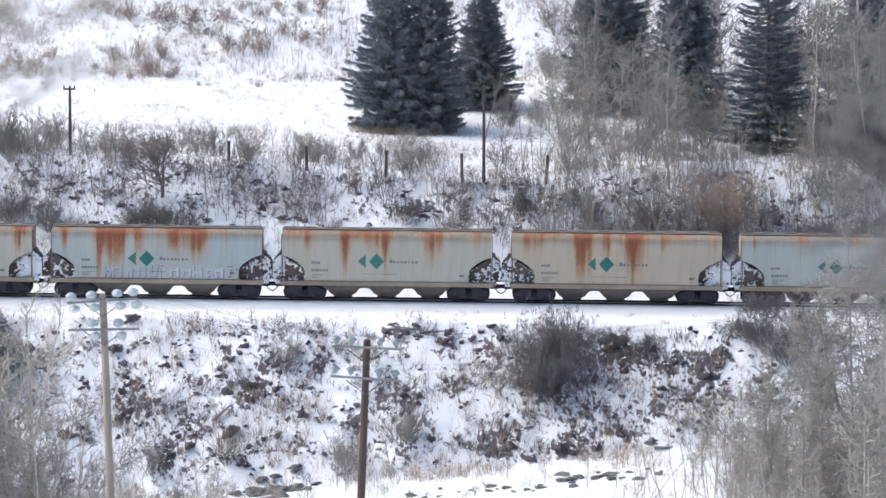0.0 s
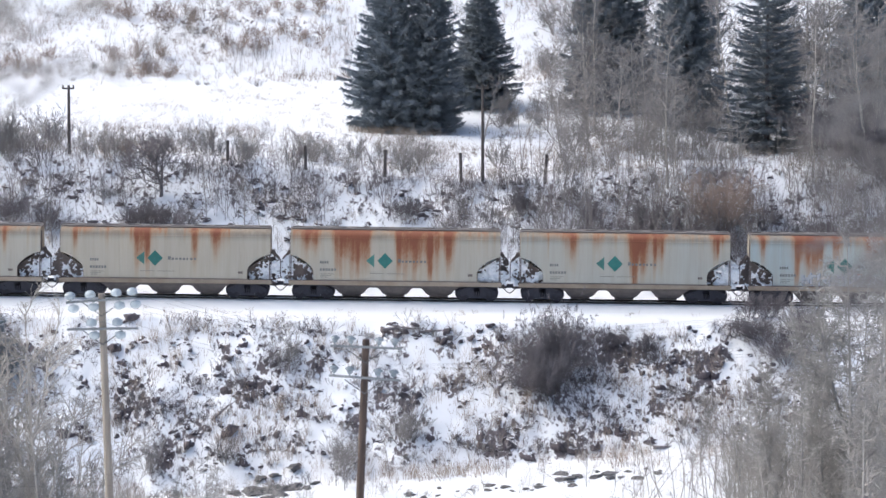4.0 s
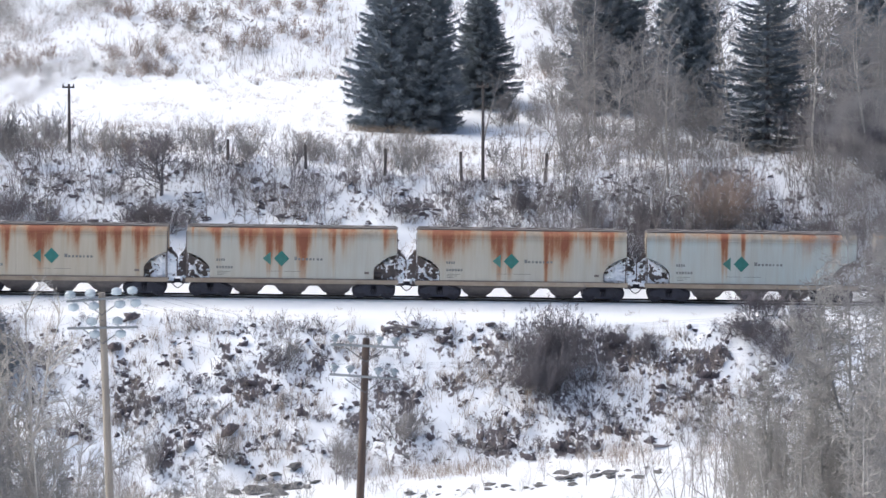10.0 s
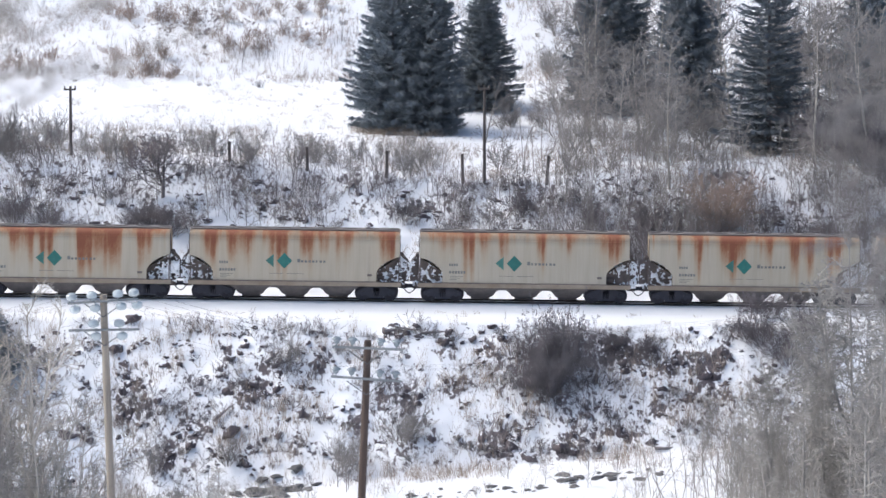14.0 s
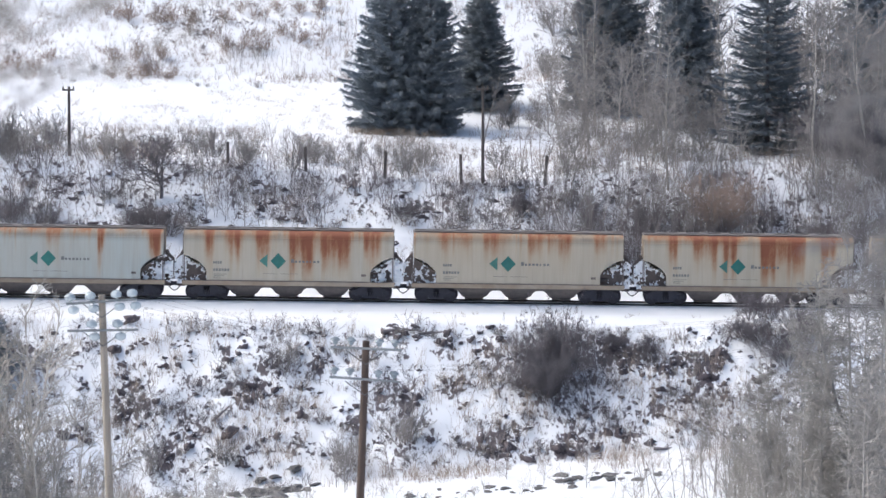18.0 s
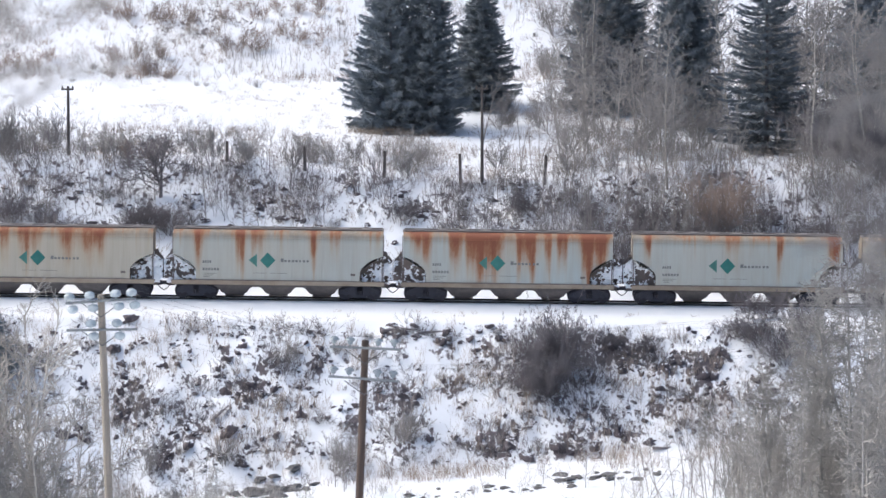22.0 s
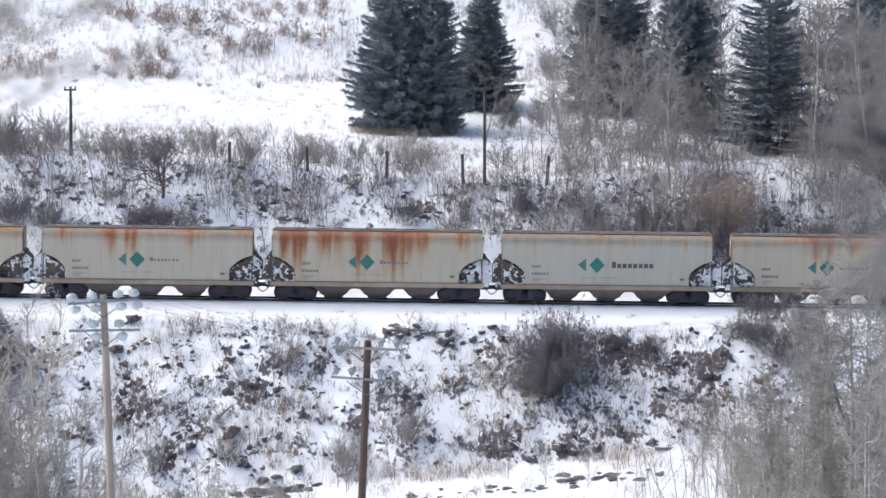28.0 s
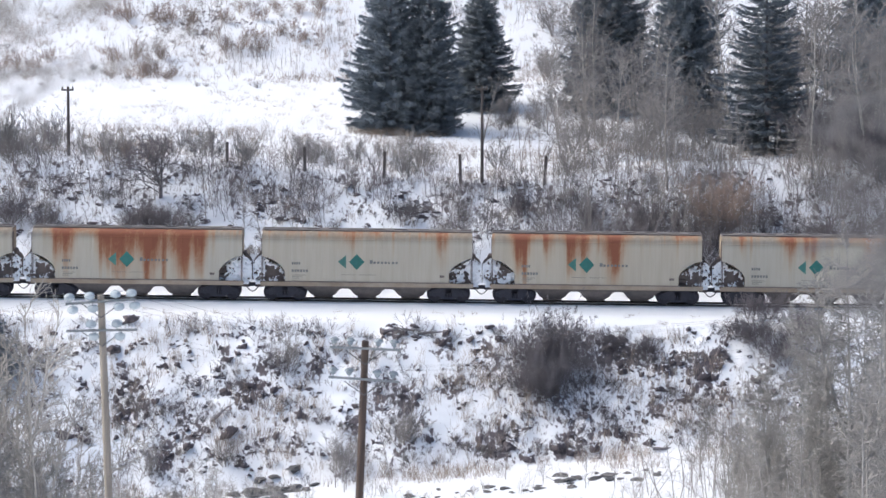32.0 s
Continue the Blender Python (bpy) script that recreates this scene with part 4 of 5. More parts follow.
    # the hillside
    for cx, cy, n, w in ((-22.5, 366.6, 14, 3.0), (-15.3, 361, 7, 1.6), (-23.5, 358.4, 8, 2.0), (-21.8, 354.4, 8, 2.6), (-10.8, 362.6, 5, 1.4), (-12.5, 367.3, 8, 2.4),
                         (-32, 357, 7, 2.0), (-18, 364, 5, 1.2)):
        for x, y, r in scatter(int(cx * 7 + cy), n + 3, cx - 1.3 * w, cx + 1.3 * w, cy - 1.5, cy + 1.5):
            put("red", x, y, r.uniform(0.6, 1.35), "red-brown leafless shrub on the snowy hillside", "shrubs on the hillside", wide=r.uniform(0.8, 1.4))
    for x, y, r in scatter(8, 50, -34, 34, 350, 376):
        put("low", x, y, r.uniform(0.35, 0.8), "low dry shrub on the snowy hillside", "low shrubs on the hillside")
    for x, y, r in scatter(18, 16, 3.0, 10.5, 333.5, 345, lambda x, y: 0.5 + 0.5 * (x > 4.5)):
        put("brush", x, y, r.uniform(0.45, 0.95), "grey leafless shrub on the snow beside the spruces", "shrubs beside the spruces")
    for x, y, r in scatter(9, 34, 5, 36, 346, 376):
        put("brush", x, y, r.uniform(0.8, 1.6), "grey leafless shrub on the snowy hillside", "shrubs on the hillside")
    # the embankment below the line
    for x, y, s, w in ((5.7, 287.8, 1.1, 0.52), (7.0, 287.6, 1.25, 0.56), (7.9, 288.2, 1.0, 0.46), (6.6, 289.2, 1.15, 0.56), (6.7, 286.6, 0.85, 0.5), (5.3, 287.0, 0.8, 0.5), (5.9, 286.3, 0.75, 0.55)):
        put("big", x, y, s, "large dense dark leafless shrub on the embankment", "dense shrubs on the embankment", wide=w)
    for x, y, s in ((-2.5, 291.2, 0.9), (-1.6, 291.4, 0.8), (-0.6, 291.2, 0.9), (3.5, 291.3, 0.9), (0.6, 291.0, 0.7), (-4.5, 291.3, 0.7), (12.8, 291.3, 0.8), (15.0, 291.4, 0.8)):
        put("low", x, y, s, "low leafless shrub at the edge of the embankment", "shrubs on the embankment")
    put("dense", 10.6, 290.8, 0.28, "dense dark leafless shrub on the embankment")
    put("dense", 12.6, 290.2, 0.3, "dense dark leafless shrub on the embankment")
    put("dense", 19.8, 291.0, 0.5, "dense dark leafless shrub beside the track", wide=0.5)
    for x, y, s, w in ((19.3, 295.0, 0.40, 0.34), (20.7, 295.2, 0.44, 0.38), (22.4, 291.4, 0.6, 0.6), (18.4, 291.8, 0.3, 0.4)):
        put("dense", x, y, s, "dense dark leafless shrub beside the track", "dense shrubs beside the track", wide=w)
    put("dense", 21.3, 289.5, 0.6, "dense dark leafless shrub beside the track", wide=0.6)
    for x, y, s in ((-5.9, 280.2, 1.3), (-5.4, 281.0, 1.0), (-2.4, 282.6, 1.4), (-2.0, 283.4, 1.0), (-13.0, 281.0, 1.0), (-17.5, 280.5, 1.3)):
        put("brush", x, y, s, "grey leafless shrub at the foot of the embankment", "shrubs at the embankment's foot")
    put("brush", -9.7, 288.9, 1.2, "tall grey leafless shrub on the embankment")
    put("sapling", -9.4, 289.0, 0.7, "slender bare sapling on the embankment")
    for x, y, r in scatter(10, 40, -30, 24, 276, 292.3, lambda x, y: 1.0 if y > toe_line(x) else 0.0):
        put("low", x, y, r.uniform(0.4, 1.1), "low leafless shrub on the snowy embankment", "shrubs on the embankment")
    for x, y, r in scatter(11, 22, -28, 20, 270, 284):
        put("sapling", x, y, r.uniform(0.45, 0.85), "slender bare sapling in the valley", "saplings in the valley")
    # trees in the valley before the embankment
    for x, y, r in scatter(12, 13, 17.5, 29, 244, 262, lambda x, y: 0.25 + (x - 15) / 12):
        put("valley", x, y, (0.50 + 0.066 * (x - 14)) * r.uniform(0.8, 1.08), "bare grey tree in the valley", "trees in the valley")
    for x, y, r in scatter(16, 13, 17.5, 28, 263, 277, lambda x, y: 0.3 + (x - 17) / 10):
        put("valley", x, y, (0.62 + 0.04 * (x - 17)) * r.uniform(0.85, 1.1), "bare grey tree at the foot of the embankment", "trees in the valley")
    for x, y, r in scatter(14, 13, -26, -20.8, 244, 258):
        put("valley", x, y, r.uniform(0.85, 1.25) * (1 - 0.07 * (x + 26)), "bare grey tree in the valley", "trees in the valley")
    for x, y, r in scatter(17, 8, 12, 18.5, 258, 273, lambda x, y: (x - 10.5) / 8):
        put("valley", x, y, r.uniform(0.28, 0.46), "small bare grey tree at the foot of the embankment", "trees in the valley")
    for x, y, s in ((-23.7, 255, 1.25), (-24.2, 250, 1.4), (23.4, 250, 1.5), (22.4, 256, 1.38), (24.2, 254, 1.5)):
        put("valley", x, y, s, "tall bare grey tree in the valley", "trees in the valley")
    for x, y, s in ((-23.4, 250, 1.3), (-22.2, 252, 1.3), (-21.4, 249, 1.05), (-20.4, 253, 0.85)):
        put("pale", x, y, s, "bare pale aspen in the valley", "trees in the valley")
    for x, y, r in scatter(15, 7, -21, -12, 250, 262):
        put("valley", x, y, r.uniform(0.36, 0.52), "bare grey tree in the valley", "trees in the valley")


plant_all()


# ---- earth, stones and dead grass ----
def lump(seed, flat=0.75):
    bm = bmesh.new()
    bmesh.ops.create_icosphere(bm, subdivisions=2, radius=0.5)
    for v in bm.verts:
        p = v.co
        k = 1 + 0.95 * noise.noise(p * 2.3 + Vector((seed * 3.7, 0, 0))) + 0.45 * noise.noise(p * 5.5 + Vector((0, seed, 0)))
        v.co = Vector((p.x * k * 1.15, p.y * k * 0.9, p.z * k * flat))
    me = bpy.data.meshes.new("clod")
    bm.to_mesh(me)
    bm.free()
    return me


def build_lumps():
    clods, stones = [lump(i) for i in range(7)], [lump(i + 20, 0.5) for i in range(4)]
    for me in clods:
        me.materials.append(M_ROCK)
        me.polygons.foreach_set("use_smooth", [True] * len(me.polygons))
    for me in stones:
        me.materials.append(M_STONE)

    def thick(x, y):
        if y < toe_line(x) + 0.4:
            return 0.0
        return (0.55 if x < -3 and y < 283 else 1.0) * max(0.0, (0.3 if x < 0 else 0.45) + 1.1 * noise.noise((x * 0.45, y * 0.6, 4.4)) + (0.2 if 9 < x < 22 and y > 286 else 0.0))
    for i, (x, y, r) in enumerate(scatter(30, 90, -29, 24, 277, 292.2, thick)):
        s = r.uniform(0.25, 0.5) if r.random() < 0.7 else r.uniform(0.5, 1.0)
        ob = new("clod", clods[i % 7])
        ob.matrix_world = Matrix.LocRotScale((x, y, height(x, y) + 0.08 * s), Euler((r.uniform(-0.5, 0.7), r.uniform(-0.4, 0.4), r.uniform(0, 6.28))),
                                             (s * r.uniform(0.8, 1.2), s * 0.8, s))
        tagged(ob, "dark frozen clod of earth on the embankment", "clod", "clods on the embankment")
    verts, faces = [], []
    for i, (x, y, r) in enumerate(scatter(36, 520, -29, 25, 277, 292.0, lambda x, y: max(0.0, (0.1 if x < 0 else 0.25) + 1.6 * noise.noise((x * 0.7, y * 0.9, 1.3))) if y > toe_line(x) + 0.4 else 0.0)):
        s = r.uniform(0.12, 0.36)
        m = Matrix.LocRotScale((x, y, height(x, y)), Euler((r.uniform(-0.2, 1.0), r.uniform(-0.4, 0.4), r.uniform(0, 6.28))), (s * r.uniform(0.8, 1.6), s, s * 0.8))
        base = len(verts)
        verts += [m @ v.co for v in clods[i % 7].vertices]
        faces += [[base + k for k in p.vertices] for p in clods[i % 7].polygons]
    tagged(sheet("embankment_earth", verts, faces, M_ROCK), "dark crumbled earth showing through snow on the embankment", "earth", kind="stuff")
    verts, faces = [], []
    for i, (x, y, r) in enumerate(scatter(31, 240, -30, 28, 309.5, 316.2, lambda x, y: max(0, 0.4 + noise.noise((x * 0.3, y * 0.5, 8.0))))):
        s = r.uniform(0.2, 0.55)
        m = Matrix.LocRotScale((x, y, height(x, y)), Euler((r.uniform(-0.4, 0.4), 0, r.uniform(0, 6.28))), (s * 1.3, s, s * 0.8))
        base = len(verts)
        verts += [m @ v.co for v in clods[i % 7].vertices]
        faces += [[base + k for k in p.vertices] for p in clods[i % 7].polygons]
    tagged(sheet("bank_earth", verts, faces, M_ROCK), "dark frozen clods of earth on the snowy bank", "earth", kind="stuff")
    for x, y, long, turn, tilt in ((-13.4, 284.8, 1.5, 0.7, 0.75), (-2.6, 291.4, 2.2, 0.12, 0.05), (-0.9, 291.2, 1.8, -0.35, 0.12), (-10.6, 289.2, 1.2, 0.9, 0.5), (13.5, 282.5, 1.6, 0.3, 0.2)):
        w = Wood()
        r = random.Random(int(x * 10))
        line = crooked(r, Vector((-long / 2, 0, 0)), Vector((1, 0, 0)), long, 5, 0.12, 0.0)
        w.stem(line, 0.11, 0.04, 7)
        for _ in range(5):
            p, d = along(line, r.uniform(0.2, 0.95))
            w.stem(crooked(r, p, side_way(r, d, 0.7), r.uniform(0.3, 0.8), 2, 0.2, 0.1), 0.03, 0.012, 4)
        log = new("fallen_branch", w.mesh("fallen_branch", M_BARK_DARK))
        log.matrix_world = Matrix.Translation((x, y, height(x, y) + 0.12)) @ Euler((0, -tilt * 0.6, turn)).to_matrix().to_4x4()
        tagged(log, "dark fallen branch lying on the snowy embankment", "fallen branch", "fallen branches")
    extra = random.Random(35)
    for x, y, s in EARTH:
        for j in range(5):
            ob = new("clod", clods[extra.randrange(7)])
            px, py, size = x + extra.gauss(0, 0.5 * s), y + extra.gauss(0, 0.4 * s), s * extra.uniform(0.2, 0.55)
            ob.matrix_world = Matrix.LocRotScale((px, py, height(px, py) + 0.02), Euler((extra.uniform(-0.5, 0.9), extra.uniform(-1.2, 1.2), extra.uniform(-3, 3))), (size * 1.05, size * 0.8, size * 1.0))
            tagged(ob, "dark frozen clod of earth on the embankment", "clod", "clods on the embankment")
    for i in range(16):
        x, y, s = extra.choice(((-2.3, 291.3), (-1.2, 291.0), (3.5, 291.2), (0.4, 290.9))) + (extra.uniform(0.2, 0.45),)
        x, y = x + extra.gauss(0, 0.5), y + extra.gauss(0, 0.3)
        ob = new("clod", clods[i % 7])
        ob.matrix_world = Matrix.LocRotScale((x, y, height(x, y) + 0.08), Euler((0, 0, extra.uniform(0, 6))), (s * 1.2, s, s))
        tagged(ob, "dark frozen clod of earth on the embankment", "clod", "clods on the embankment")
    rnd = random.Random(32)
    spots = [(9.6 + rnd.uniform(-2.6, 3.4), 274.6 + rnd.gauss(0, 1.3), rnd.uniform(0.25, 0.7)) for _ in range(22)]
    spots += [(2.0 + rnd.uniform(-4, 4), 273.0 + rnd.gauss(0, 0.7), rnd.uniform(0.2, 0.5)) for _ in range(18)]
    spots += [(-9.9 + rnd.gauss(0, 0.9), 277.6 + rnd.gauss(0, 1.1), rnd.uniform(0.35, 0.9)) for _ in range(34)]
    for i, (x, y, s) in enumerate(spots):
        ob = new("stone", stones[i % 4])
        ob.matrix_world = Matrix.LocRotScale((x, y, height(x, y) + 0.02), Euler((0, 0, rnd.uniform(0, 6.28))), (s * 1.3, s, s * 0.9))
        tagged(ob, "grey stone half sunk in the snow", "stone", "stones in the snow")


def build_grass():
    """Tufts of dead grass that stick out of the snow."""
    for name, seed, n, x0, x1, y0, y1, tall in (("embankment_grass", 40, 1400, -29, 22, 277.5, 292.2, 0.75), ("trackside_grass", 46, 70, -29, 20, 292.6, 296.2, 0.22), ("crest_grass", 41, 1300, -34, 32, 316, 334, 0.6),
                                                ("bank_grass", 42, 600, -33, 33, 307.5, 316, 0.5), ("field_grass", 44, 330, -34, 10, 334.5, 353, 0.3), ("terrace_edge_grass", 45, 160, -6.5, 0.5, 332.6, 334.2, 0.5), ("hillside_grass", 43, 1900, -36, 34, 353, 380, 0.5)):
        w = Wood()
        for x, y, r in scatter(seed, n, x0, x1, y0, y1, lambda x, y: max(0.08, 0.4 + 1.3 * noise.noise((x * 0.2, y * 0.25, 7.7)))):
            root = Vector((x, y, height(x, y)))
            for _ in range(7):
                p = root + Vector((r.gauss(0, 0.14), r.gauss(0, 0.14), -0.05))
                tip = p + Vector((r.gauss(0, 0.18), r.gauss(0, 0.18), tall * r.uniform(0.5, 1.2)))
                w.stem([p, tip], 0.011, 0.004)
        ob = new(name, w.mesh(name, M_GRASS))
        tagged(ob, "tufts of dead straw-coloured grass in the snow", "grass", kind="stuff")


def thicket(name, seed, n, area, low, tall, keep, bark, label, stems=6, twigs=6, spread=0.5, tip=0.0065, reach=9.0, wave=0.12):
    """Low brush that nobody could count, joined."""
    w = Wood()
    for x, y, r in scatter(seed, n, *area, keep):
        root = Vector((x, y, height(x, y) - 0.06))
        h = r.uniform(low, tall)
        for _ in range(stems):
            way = Vector((r.gauss(0, spread), r.gauss(0, spread), 1.0))
            line = crooked(r, root + Vector((r.gauss(0, 0.1 + 0.1 * h), r.gauss(0, 0.1 + 0.1 * h), 0)), way, h * r.uniform(0.6, 1.1), 3 if h < 2.5 else 6, wave, 0.04)
            w.stem(line, tip + 0.004 * h, tip)
            for _ in range(twigs):
                p, d = along(line, r.uniform(0.2, 0.98))
                q = p + side_way(r, d, r.uniform(0.35, 1.25)) * min(reach * r.uniform(0.4, 1.0), h * r.uniform(0.15, 0.45))
                w.stem([p, q], tip, tip * 0.8)
    tagged(new(name, w.mesh(name, bark)), label, "brush", kind="stuff")


def clump(scale, seed, bias=0.45, gain=1.5):
    return lambda x, y: max(0.03, bias + gain * noise.noise((x * scale, y * scale * 1.3, seed)))


def clear(x, y):
    """The spreading tree stands free."""
    return 0.0 if math.hypot(x + 18.7, (y - 312.5) * 0.7) < 2.2 else 1.0


def bank_free(x, y):
    """The foot of the bank is mostly bare snow."""
    return 0.08 if y < 311.3 and x < 6 else 1.0


def build_thickets():
    thicket("crest_brush", 60, 330, (-34, 33, 315.6, 330), 0.6, 2.2, lambda x, y: (1.0 if y < 321 else 0.35) * (0.45 if 0 < x < 15 else 1.0) * clear(x, y) * (0.7 + noise.noise((x * 0.2, y * 0.2, 3))), M_BARK,
            "tangle of grey leafless brush along the crest", 5, 5, 0.35, 0.005)
    thicket("bank_brush", 61, 1200, (-33, 33, 307.6, 316.4), 0.25, 1.2, lambda x, y: clear(x, y) * bank_free(x, y) * max(0.02, 0.25 + 2.0 * noise.noise((x * 0.25, y * 0.33, 6.0))), M_BARK_DARK, "dark leafless brush on the snowy bank", 5, 4, 0.6, 0.0072)
    thicket("bank_stems", 68, 470, (-33, 33, 307.6, 316.4), 1.2, 3.2, lambda x, y: clear(x, y) * bank_free(x, y) * max(0.03, 0.4 + 1.5 * noise.noise((x * 0.3, y * 0.4, 9.0))), M_BARK_DARK, "slender dark stems on the snowy bank", 2, 6, 0.12, 0.009)
    thicket("bank_saplings", 69, 130, (4, 31, 308.5, 319), 2.0, 6.0, lambda x, y: 0.12 if 20.5 < x < 24 else 0.4 if x < 13 else 1.0, M_BARK, "slender grey saplings crowded on the snowy bank", 2, 18, 0.13, 0.011, 0.7, 0.12)
    thicket("trackside_brush", 70, 160, (-2, 31, 307.6, 310.5), 1.0, 3.2, lambda x, y: 0.1 if 20.5 < x < 24 else 0.2 if x < 8 else 1.0, M_BARK_DARK, "dark leafless brush behind the track", 5, 10, 0.25, 0.007, 0.7, 0.12)
    thicket("hillside_stems", 71, 520, (-36, 30, 354, 382), 0.8, 2.3, clump(0.16, 5.0, 0.15, 1.6), M_BARK, "fine upright grey stems on the snowy hillside", 4, 4, 0.12, 0.005, 0.4)
    thicket("valley_stems", 72, 80, (11, 24, 260, 274), 2.5, 6.0, lambda x, y: max(0.02, (x - 12) / 12) ** 1.4, M_BARK, "slender upright bare stems in the valley", 2, 22, 0.1, 0.007, 0.5, 0.12)
    thicket("terrace_brush", 62, 110, (7, 34, 312, 338), 0.8, 3.6, lambda x, y: 0.06 if 19.5 < x < 24.6 and y < 326 else 0.3 if x < 19.5 else 1.0, M_BARK, "tall grey leafless brush under the aspens", 6, 9, 0.3, 0.0055)
    thicket("hillside_brush", 63, 1300, (-36, 36, 352, 380), 0.25, 0.9, clump(0.12, 8.0, 0.3), M_BARK_RED, "low red-brown brush on the snowy hillside", 4, 4, 0.5, 0.0058)
    thicket("embankment_brush", 64, 1750, (-30, 26, 276, 292.3), 0.2, 0.9,
            lambda x, y: 0.0 if y < toe_line(x) - 1 else (0.3 if x < -2 and y < 283.5 else 0.75) * max(0.04, 0.34 + 1.5 * noise.noise((x * 0.28, y * 0.5, 4.4)) + (0.15 if 8 < x < 22 and y > 286 else 0.0)), M_BARK_DARK, "dark leafless brush on the embankment", 4, 4, 0.6, 0.0095)
    thicket("valley_brush", 65, 200, (-28, 28, 264, 278), 0.4, 1.6, lambda x, y: 0.5 if x < -8 else 0.06, M_BARK_GREY, "pale dry brush in the valley")
    thicket("valley_thicket", 66, 400, (10.5, 29, 246, 268), 2.2, 7.5, lambda x, y: 0.03 + max(0.0, (x - 12.5) / 11) ** 1.5, M_BARK_GREY, "tall pale leafless thicket in the valley", 3, 24, 0.2, 0.0095, 0.7, 0.16)
    thicket("valley_edge_thicket", 67, 60, (-28, -19, 244, 262), 2.0, 6.5, lambda x, y: 0.15 + (-19 - x) / 9, M_BARK_GREY, "tall pale leafless thicket in the valley", 3, 28, 0.2, 0.0095, 0.7, 0.14)


build_lumps()
build_grass()
build_thickets()


# ---- poles, wires and fence ----
M_ARM = speckled("weathered_crossarm", (0.16, 0.17, 0.175), (0.28, 0.29, 0.29), 3.0, stretch=(0.4, 6, 6))


def line_wire(a, b, sag, label, r=0.003, n=14):
    """A wire that sags between two points."""
    a, b = Vector(a), Vector(b)
    w = Wood()
    w.stem([a.lerp(b, i / n) - Vector((0, 0, sag * 4 * (i / n) * (1 - i / n))) for i in range(n + 1)], r, r, 4)
    tagged(new("line_wire", w.mesh("line_wire", M_WIRE)), label, "wire", "telegraph wires")


CAPPED = ((0.06, 0.09, 0.05, 0.075), (0.09, 0.15, 0.075, 0.08), (0.15, 0.18, 0.10, 0.145), (0.18, 0.22, 0.145, 0.12), (0.22, 0.26, 0.12, 0.05))
ROUNDED = ((0.05, 0.07, 0.08, 0.125), (0.07, 0.11, 0.125, 0.15), (0.11, 0.19, 0.15, 0.145), (0.19, 0.23, 0.145, 0.11), (0.23, 0.26, 0.11, 0.05))


def insulator(bm, x, y, z, up, skirts):
    """A threaded pin with a skirted frosted bell."""
    rod(bm, (x, y, z), (x, y, z + up * 0.16), 0.02, sides=6)
    for lo, hi, r0, r1 in skirts:
        rod(bm, (x, y, z + up * lo), (x, y, z + up * hi), r0, r1, sides=12)
    return bm


def line_pole(top, base_x, wood, label, arms, pins, stub):
    x, y, z = top
    base = Vector((base_x, y, height(base_x, y) - 0.5))
    pole = tagged(new("utility_pole"), label, "utility pole", "utility poles in the valley")
    pole.location = base
    axis = Vector(top) - base

    def spot(below):
        return axis * (1 - below / axis.length)
    part("shaft", rod(bmesh.new(), (0, 0, 0), axis, 0.128, 0.098, sides=14), wood, pole)
    ends = []
    for below, lean in arms:
        c = spot(below) + Vector((0, -0.15, 0))
        arm = part("crossarm", box(bmesh.new(), -0.98, 0.98, -0.05, 0.05, -0.03, 0.03, 0.008), M_ARM, pole)
        arm.matrix_basis = Matrix.Translation(c) @ Matrix.Rotation(radians(lean), 4, "Y")
        for px in pins if below < 0.5 or not stub else pins[1:3]:
            part("insulator", insulator(bmesh.new(), px, 0, 0.03, 1, ROUNDED if stub else CAPPED), M_GLASS if stub else M_GLASS_DARK, arm, "pale frosted insulator" if stub else "smoky grey capped insulator")
            if stub:
                part("insulator", insulator(bmesh.new(), px + 0.07, 0, -0.03, -1, ROUNDED), M_GLASS, arm, "pale frosted insulator")
            ends.append(base + arm.matrix_basis @ Vector((px, 0, 0.3)))
        for s in (-1, 1):
            part("brace", rod(bmesh.new(), (c.x + s * 0.55, c.y + 0.03, c.z - 0.05), (c.x, c.y + 0.03, c.z - 0.45), 0.015, sides=5), M_WIRE, pole)
    return ends


NEAR = line_pole((-2.1, 130.0, 18.70), -2.49, M_WOOD_DARK, "leaning dark-stained utility pole with two crossarms", ((0.2, 2.6), (1.06, 4.2)), (-0.86, -0.42, 0.36, 0.80), False)
FAR = line_pole((-9.42, 130.0, 19.98), -9.08, M_WOOD_PALE, "pale weathered utility pole with two crossarms", ((0.17, -4.0), (0.97, -1.0)), (-0.86, -0.30, 0.42, 0.86), True)


def build_wires():
    for a, b in zip(NEAR, FAR):
        line_wire(a, b, 0.25, "thin sagging telegraph wire between the poles")
    for p in NEAR:
        line_wire(p, p + Vector((18, -6, 2.0)), 0.3, "thin sagging telegraph wire from the pole")
    for drop, fall in ((5.05, 0.05), (5.35, 0.04)):
        line_wire((-9.15, 129.85, 19.98 - drop), (-24.0, 129.0, 19.98 - drop + fall), 0.04, "pale thin wire tied to the pole")
    for p in FAR:
        line_wire(p, p + Vector((-18, -4, -3.2)), 0.3, "thin sagging telegraph wire from the pole")


build_wires()


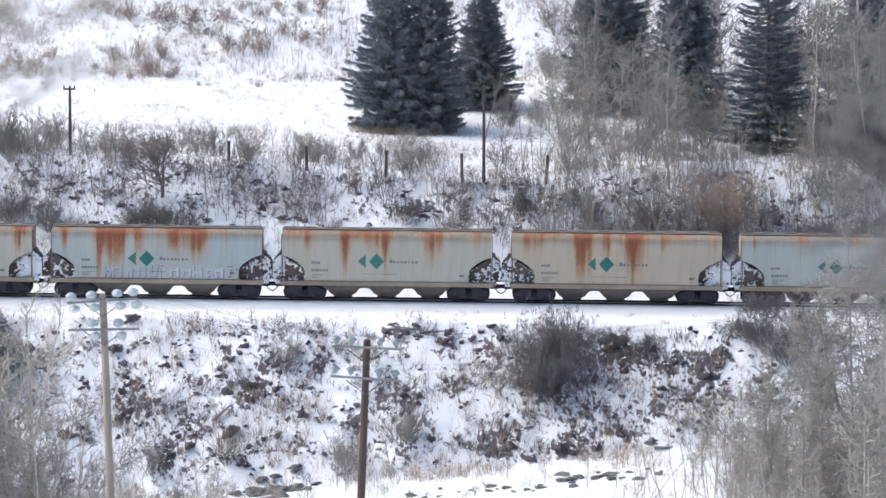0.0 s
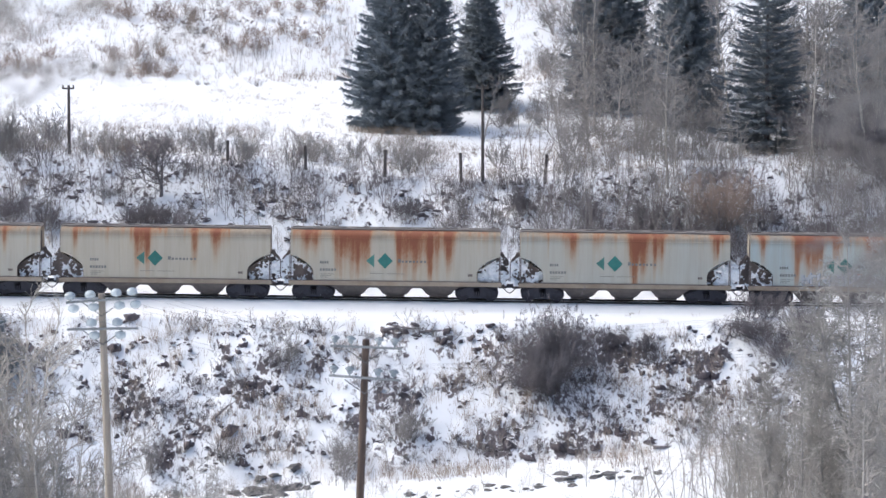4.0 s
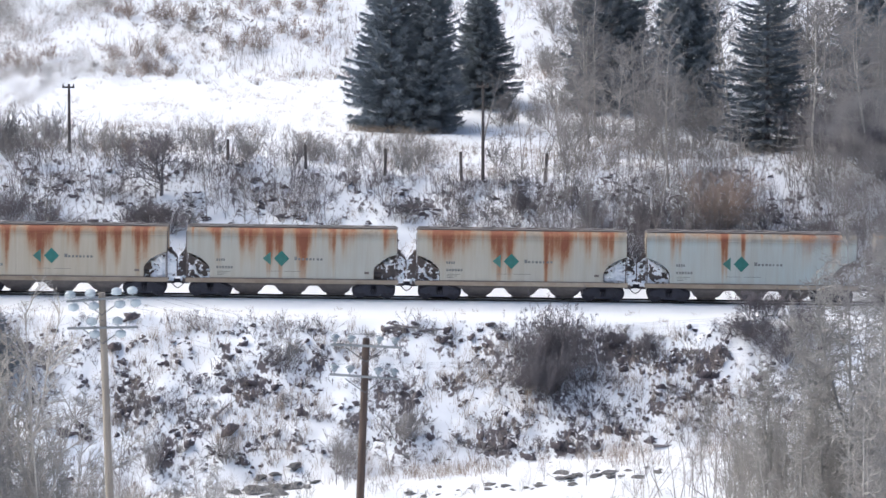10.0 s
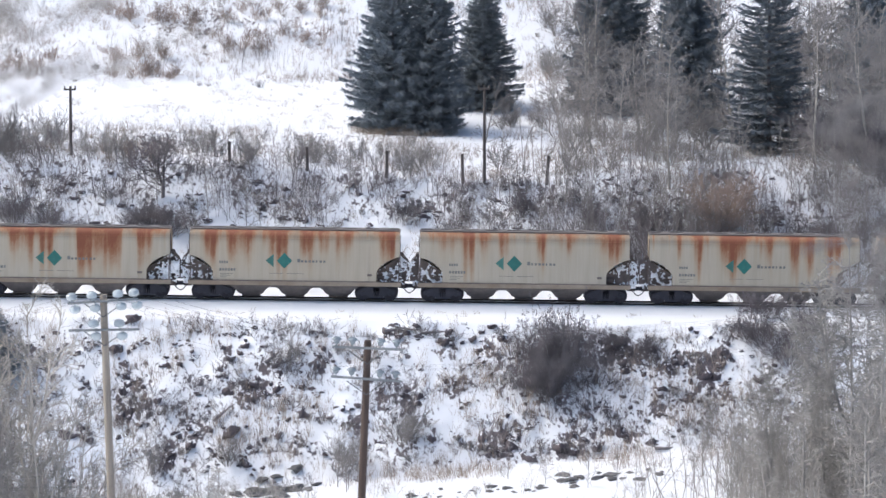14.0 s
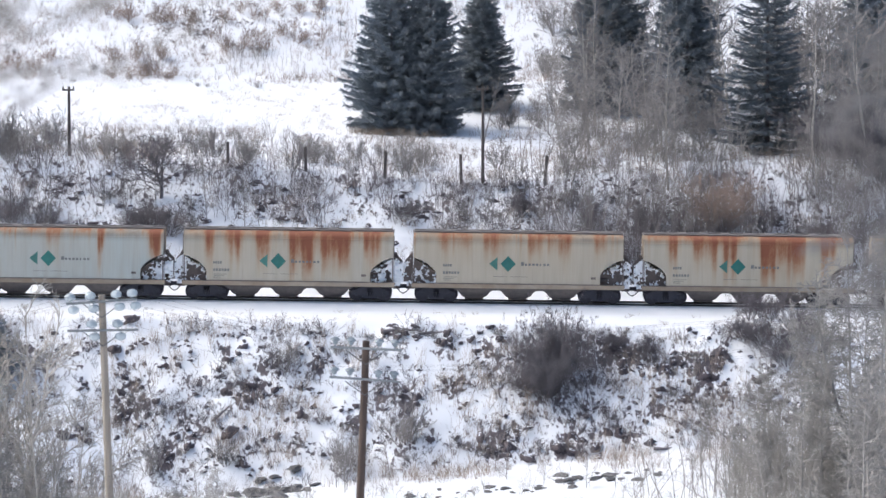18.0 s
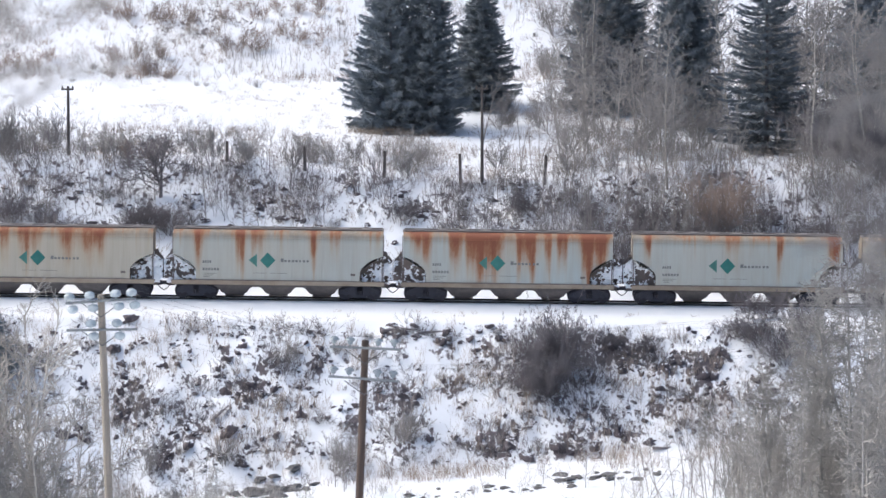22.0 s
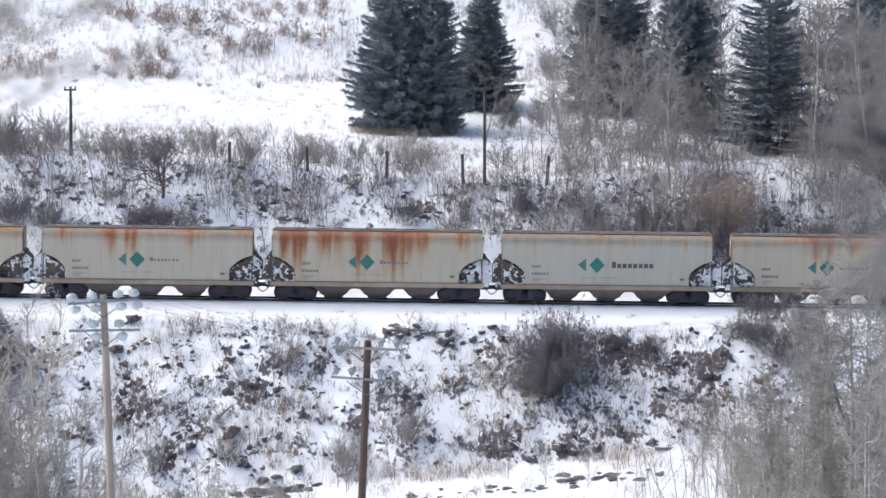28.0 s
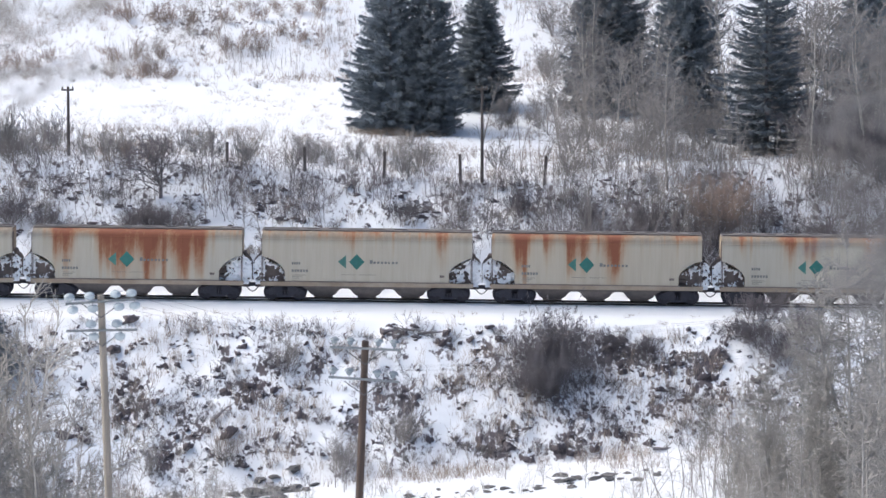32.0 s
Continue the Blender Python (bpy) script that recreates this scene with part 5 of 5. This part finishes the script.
def build_far_poles():
    for x, y, tall in ((-25.15, 318.0, 4.65), (2.74, 316.2, 6.5)):
        z = height(x, y)
        pole = tagged(new("power_pole"), "slim dark wooden power pole on the crest", "power pole", "power poles on the crest")
        pole.location = (x, y, z - 0.4)
        part("shaft", rod(bmesh.new(), (0, 0, 0), (0, 0, tall + 0.4), 0.12, 0.085, sides=10), M_WOOD_BLACK, pole)
        arm = part("crossarm", box(bmesh.new(), -0.45, 0.38, -0.14, -0.05, tall + 0.12, tall + 0.24, 0.01), M_WOOD_BLACK, pole)
        for px in (-0.38, 0.32):
            part("insulator", rod(bmesh.new(), (px, -0.09, tall + 0.24), (px, -0.09, tall + 0.42), 0.06, 0.04, sides=8), M_WOOD_BLACK, arm)


def build_fence():
    for x, y, tall, lean in ((-14.4, 316.6, 1.35, 0.01), (-9.15, 316.4, 1.6, -0.02), (-3.84, 316.3, 1.75, 0.03), (1.29, 316.2, 2.0, -0.02), (6.92, 316.1, 1.95, 0.06)):
        post = part("fence_post", rod(bmesh.new(), (0, 0, -0.4), (0, 0, tall), 0.11, 0.095, sides=8), M_WOOD_BLACK)
        post.matrix_world = Matrix.Translation((x, y, height(x, y))) @ Matrix.Rotation(lean, 4, "Y")
        tagged(post, "dark weathered wooden fence post in the brush", "fence post", "fence posts along the crest")


build_far_poles()
build_fence()


# ---- twigs close to the camera ----
def near_tree(seed, x, y, tall, aims, label, bark):
    """A bare tree beside the view whose long boughs hang into it."""
    rnd = random.Random(seed)
    trunk, crown = Wood(), Wood()
    z = height(x, y)
    line = [Vector((x, y, z - 0.3)), Vector((x * 1.01, y, z + tall * 0.5)), Vector((x * 1.02, y + 0.1, z + tall))]
    trunk.stem(line, 0.07, 0.03, 8)
    for f, tx, ty, tz, n in aims:
        p, _ = along(line, f)
        end = Vector((tx, ty, tz))
        mid = p.lerp(end, 0.5) + Vector((0, 0, 0.12))
        bough = [p, p.lerp(mid, 0.5) + Vector((0, 0, 0.05)), mid, mid.lerp(end, 0.5) + Vector((0, 0, 0.03)), end]
        crown.stem(bough, 0.014, 0.003, 5)
        fork(crown, rnd, bough, (n, 6, 4), 0.38, 0.005, 0.0022, 0.6, 0.15, 0.05, 0.3)
    root = tagged(new("bare_tree"), label, "tree", "bare trees beside the camera")
    for part_name, me in (("trunk", trunk.mesh("trunk", bark)), ("crown", crown.mesh("crown", bark))):
        new(part_name, me).parent = root


near_tree(130, -2.3, 15.0, 3.6, ((0.90, -1.24, 15.0, 34.16, 6), (0.70, -0.97, 15.0, 34.22, 5), (0.63, -0.88, 15.1, 34.08, 4), (0.74, -1.25, 15.1, 33.98, 6)), "bare grey tree with boughs close to the camera", M_BARK_GREY)
near_tree(131, 2.3, 15.0, 3.6, ((0.8, 1.37, 15.0, 33.9, 15), (0.74, 1.35, 15.1, 33.68, 16), (0.66, 1.35, 15.1, 33.48, 16), (0.58, 1.35, 15.1, 33.28, 14)), "bare grey tree with boughs close to the camera", M_BARK)


motions()
